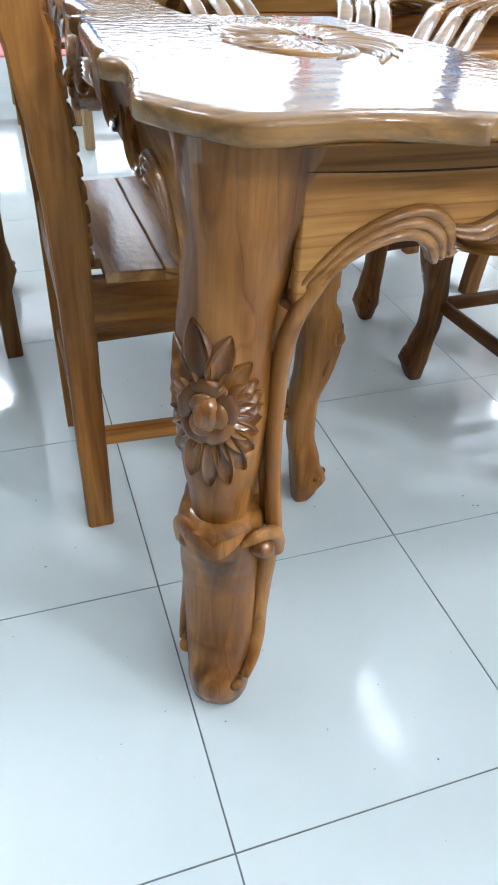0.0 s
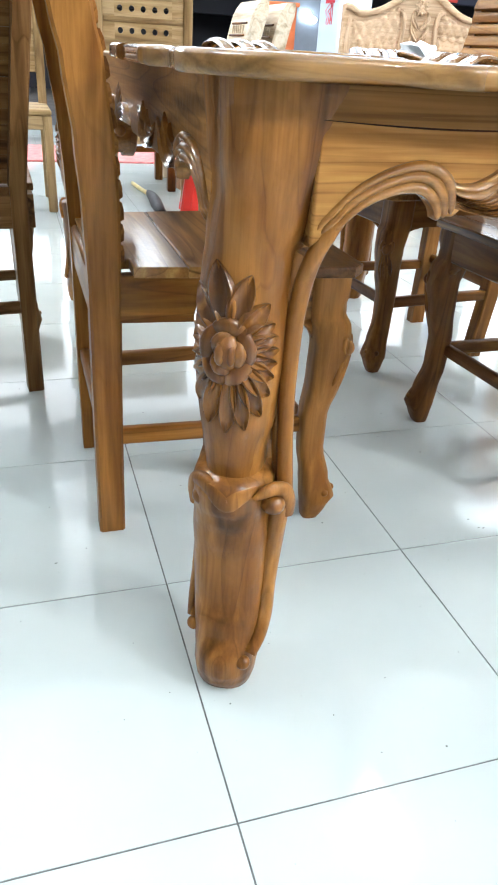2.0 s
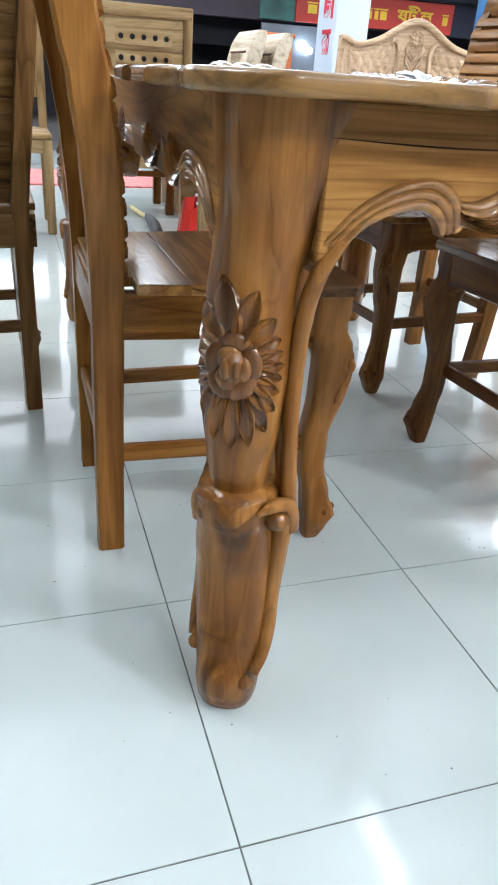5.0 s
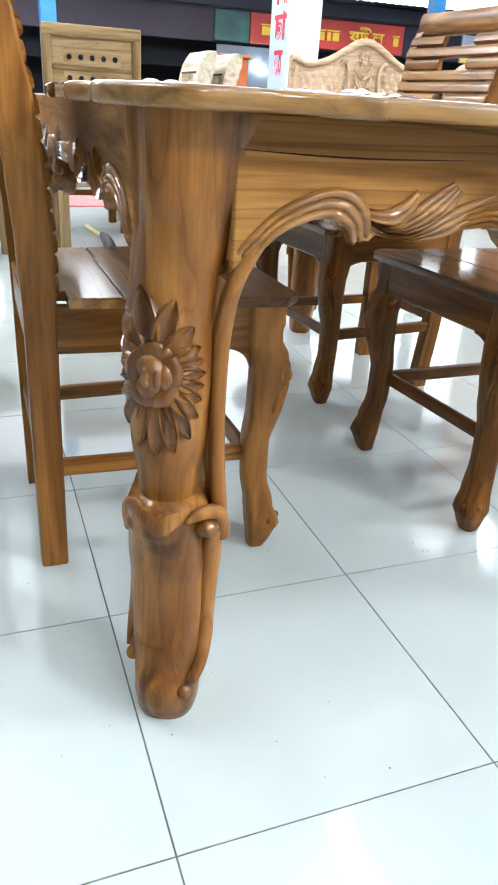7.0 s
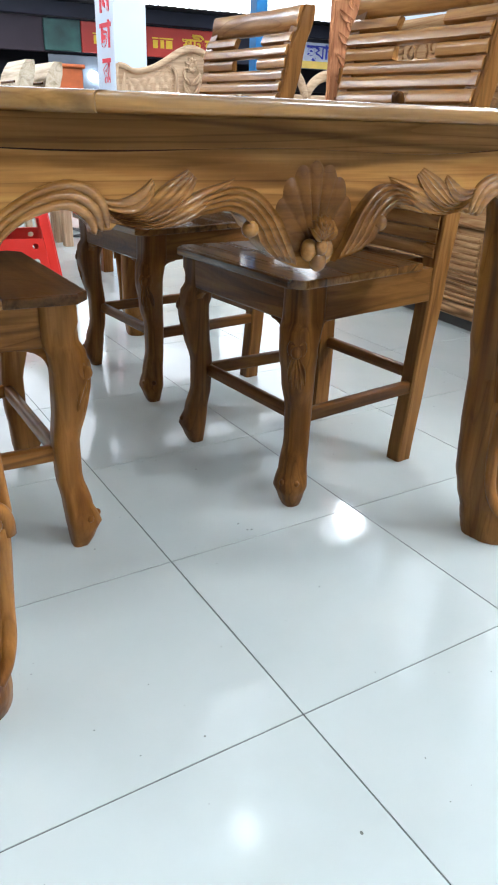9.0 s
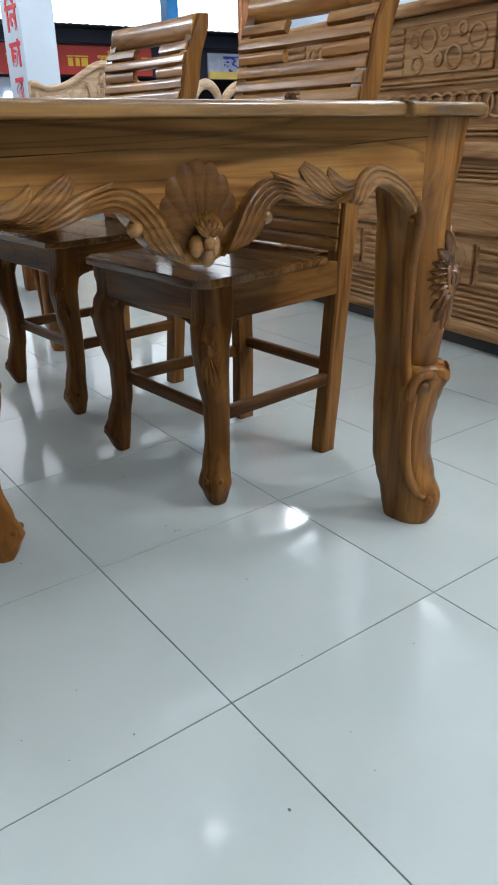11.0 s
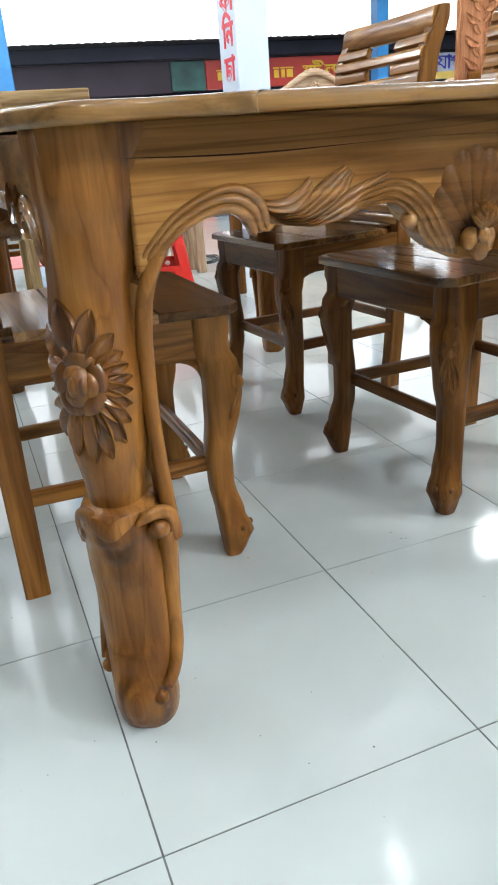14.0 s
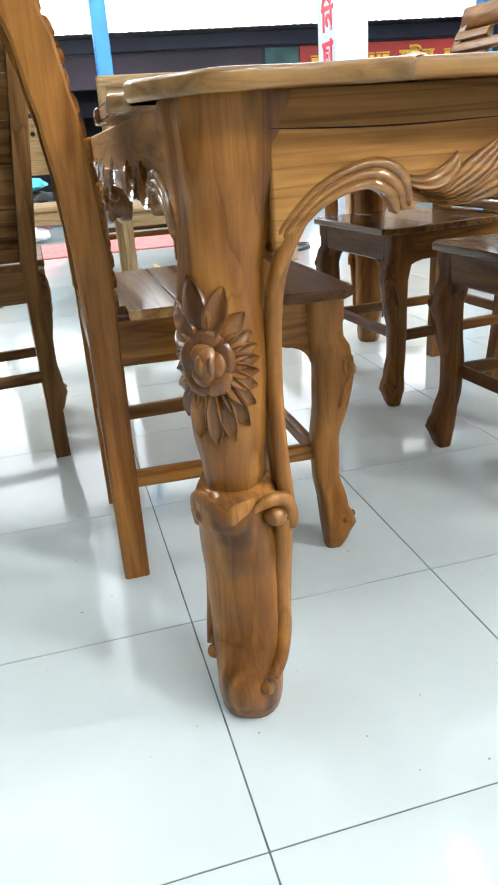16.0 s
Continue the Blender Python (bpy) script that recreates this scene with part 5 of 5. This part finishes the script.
mat_thing = tagged(part("mat", box((1.6, 0.8, 0.012), (0.5, 5.2, 0.006), 0.004), pink_cloth), "faded pink mat lying on the tiles", "mat")


def raw_table():
    t = thing("dark_stool_table", "dark brown wooden side table with stretchers", "table", pose(0.42, 3.95, 0))
    part("top", box((0.6, 0.5, 0.03), (0, 0, 0.55), 0.006), dark["x"], t)
    for sx in (-0.25, 0.25):
        for sy in (-0.2, 0.2):
            part("leg", box((0.045, 0.045, 0.54), (sx, sy, 0.27), 0.004), dark["z"], t)
    for sy in (-0.2, 0.2):
        part("stretcher", box((0.46, 0.02, 0.03), (0, sy, 0.22), 0.003), dark["x"], t)


raw_table()


def cabinet():
    """Low carved sideboard; local x runs along its front, y into it."""
    t = thing("carved_sideboard", "raw brown wood sideboard with routed lines and carved rings", "sideboard", pose(1.952, 0.85, 0, 0, 0, -95.5))
    part("plinth", box((2.3, 0.42, 0.05), (0, 0.25, 0.025), 0.004), black_plinth, t)
    part("body", box((2.3, 0.44, 0.97), (0, 0.24, 0.535), 0.006), brown["x"], t)
    part("top", box((2.36, 0.50, 0.035), (0, 0.23, 1.037), 0.008), brown["x"], t)
    part("base_rail", box((2.3, 0.03, 0.045), (0, 0.012, 0.073), 0.006), brown["x"], t)
    part("middle_rail", box((2.3, 0.026, 0.10), (0, 0.013, 0.420), 0.01), brown["x"], t)
    part("middle_rail", box((2.3, 0.034, 0.075), (0, 0.010, 0.610), 0.012), brown["x"], t)
    for z in (0.105, 0.124, 0.143, 0.162, 0.181, 0.200, 0.535, 0.550, 0.565, 0.668, 0.682, 0.815, 0.828):
        part("reed", box((2.3, 0.014, 0.010), (0, 0.016, z), 0.004), brown["x"], t)
    bm = bmesh.new()
    for k in range(44):
        x = -1.10 + 0.051 * k
        tube([(x + 0.036 * math.cos(a), 0.014, 0.752 + 0.036 * math.sin(a)) for a in (math.tau * j / 10 for j in range(11))], (0.005, 0.005), into=bm, steps=2, sides=6)
    tagged(part("ring_chain", bm, brown["x"], t, "carved chain of rings"), kind="stuff")
    for row, (z0, h) in enumerate(((0.215, 0.13), (0.845, 0.145))):
        for c in range(4):
            x0 = -1.13 + 0.565 * c
            panel = part("panel", box((0.55, 0.014, h), (x0 + 0.28, 0.017, z0 + h / 2), 0.003), brown["x"], t)
            for k in range(6):
                part("routed_bar", box((0.155, 0.008, h / 6 - 0.007), (x0 + 0.10, 0.008, z0 + h / 12 + h / 6 * k), 0.002), brown["x"], panel)
            for i, (cx, cz, r) in enumerate(((0.225, 0.72, 0.020), (0.285, 0.68, 0.034), (0.355, 0.78, 0.018), (0.24, 0.22, 0.024), (0.335, 0.28, 0.017), (0.40, 0.30, 0.032), (0.43, 0.80, 0.017), (0.49, 0.62, 0.034), (0.49, 0.18, 0.018))):
                bm = bmesh.new()
                tube([(x0 + cx + r * math.cos(a), 0.010, z0 + cz * h + r * math.sin(a)) for a in (math.tau * j / 10 for j in range(11))], (0.006, 0.006), into=bm, steps=2, sides=6)
                part("carved_ring", bm, brown["x"], panel)


cabinet()


def carved_panel():
    t = thing("carved_bed_post", "tall reddish carved wood panel standing upright", "panel", pose(3.43, 3.87, 0, 0, 0, -37))
    part("board", box((0.33, 0.06, 2.5), (0, 0, 1.25), 0.01), reddish["z"], t)
    for x in (-0.15, 0.15):
        part("edge_moulding", box((0.028, 0.03, 2.5), (x, -0.04, 1.25), 0.008), reddish["z"], t)
    part("post", box((0.09, 0.09, 1.04), (-0.04, -0.09, 0.52), 0.008), dark["z"], t)
    bm = bmesh.new()
    for k in range(26):
        z = 0.80 + 0.066 * k
        s = 1 if k % 2 else -1
        leaf([Vector((s * 0.015, -0.03, z)), Vector((s * 0.06, -0.040, z + 0.015)), Vector((s * 0.105, -0.032, z + 0.065))], 0.024, 0.018, bm, (0, -1, 0), scoop=True)
        leaf([Vector((-s * 0.01, -0.03, z)), Vector((-s * 0.035, -0.038, z + 0.035)), Vector((-s * 0.03, -0.032, z + 0.075))], 0.018, 0.014, bm, (0, -1, 0), scoop=True)
    part("carved_vine", bm, reddish["z"], t)


carved_panel()
bm = bmesh.new()
bmesh.ops.create_icosphere(bm, subdivisions=3, radius=1.0)
for v in bm.verts:
    r = 0.75 + 0.5 * noise.noise(v.co * 1.7)
    v.co = Vector((v.co.x * 0.11 * r + 1.50, v.co.y * 0.07 * r + 2.60, max(0.0, (v.co.z * 0.05 - v.co.x * 0.02) * r + 0.030) + 0.7255))
wad = tagged(part("paper", bm, paper), "crumpled white paper lying on the glass-topped table", "paper")


def bundle(x, y, z, size, material, seed):
    """A soft wrapped bundle of goods."""
    bm = bmesh.new()
    bmesh.ops.create_icosphere(bm, subdivisions=3, radius=1.0)
    for v in bm.verts:
        r = 0.82 + 0.4 * noise.noise(v.co * 1.6 + Vector((seed, 0, 0)))
        v.co = Vector((v.co.x * size[0] * r + x, v.co.y * size[1] * r + y, max(z, v.co.z * size[2] * r + z + size[2])))
    tagged(part("wrapped_bundle", bm, material), "soft wrapped bundle of goods stacked on the floor", "bundle", "stacked goods")


bundle(-0.22, 5.95, 0, (0.14, 0.14, 0.07), paper, 1)
bundle(-0.12, 5.95, 0.12, (0.12, 0.12, 0.05), red_ink, 2)
bundle(-0.20, 5.97, 0.20, (0.15, 0.13, 0.06), pink_cloth, 3)
bundle(-0.13, 5.95, 0.31, (0.13, 0.13, 0.05), black_bristle, 4)
bundle(-0.18, 5.96, 0.40, (0.14, 0.13, 0.06), teal, 5)
bundle(-0.42, 5.98, 0, (0.15, 0.14, 0.10), teal, 6)
bundle(-0.44, 5.96, 0.18, (0.13, 0.13, 0.07), paper, 7)

rnd = random.Random(21)
cable = thing("cable", "tangled black cable lying on the tiles", "cable", pose(1.42, 4.15, 0))
bm = bmesh.new()
a, pts = 0.0, []
for k in range(26):
    a += rnd.uniform(0.7, 1.5)
    pts.append((0.13 * math.cos(a) * rnd.uniform(0.4, 1.2), 0.20 * math.sin(a) * rnd.uniform(0.4, 1.2), 0.005 + 0.004 * (k % 3)))
tube(pts, (0.0045, 0.0045), into=bm, sides=6, steps=5, normal=(0, 0, 1))
part("wire", bm, black_bristle, cable)


# ---- floor tiles ----
def floor_tiles():
    tw, gap = 0.4, 0.0023
    tile = box((tw - gap, tw - gap, 0.010), (0, 0, -0.005), 0.0)
    me = bpy.data.meshes.new("tile")
    tile.to_mesh(me)
    tile.free()
    me.materials.append(tile_white)
    rest = bmesh.new()
    for i in range(-10, 15):
        for j in range(-8, 18):
            x, y = (i + 0.5) * tw, (j + 0.5) * tw
            if -5 <= i < 9 and -3 <= j < 18:
                ob = new("tile", me)
                ob.location = (x, y, 0)
                ob.parent = floor
            else:
                box((tw - gap, tw - gap, 0.010), (x, y, -0.005), 0.0, into=rest)
    tagged(part("tiles", rest, tile_white, floor, smooth=False), kind="stuff")


floor_tiles()
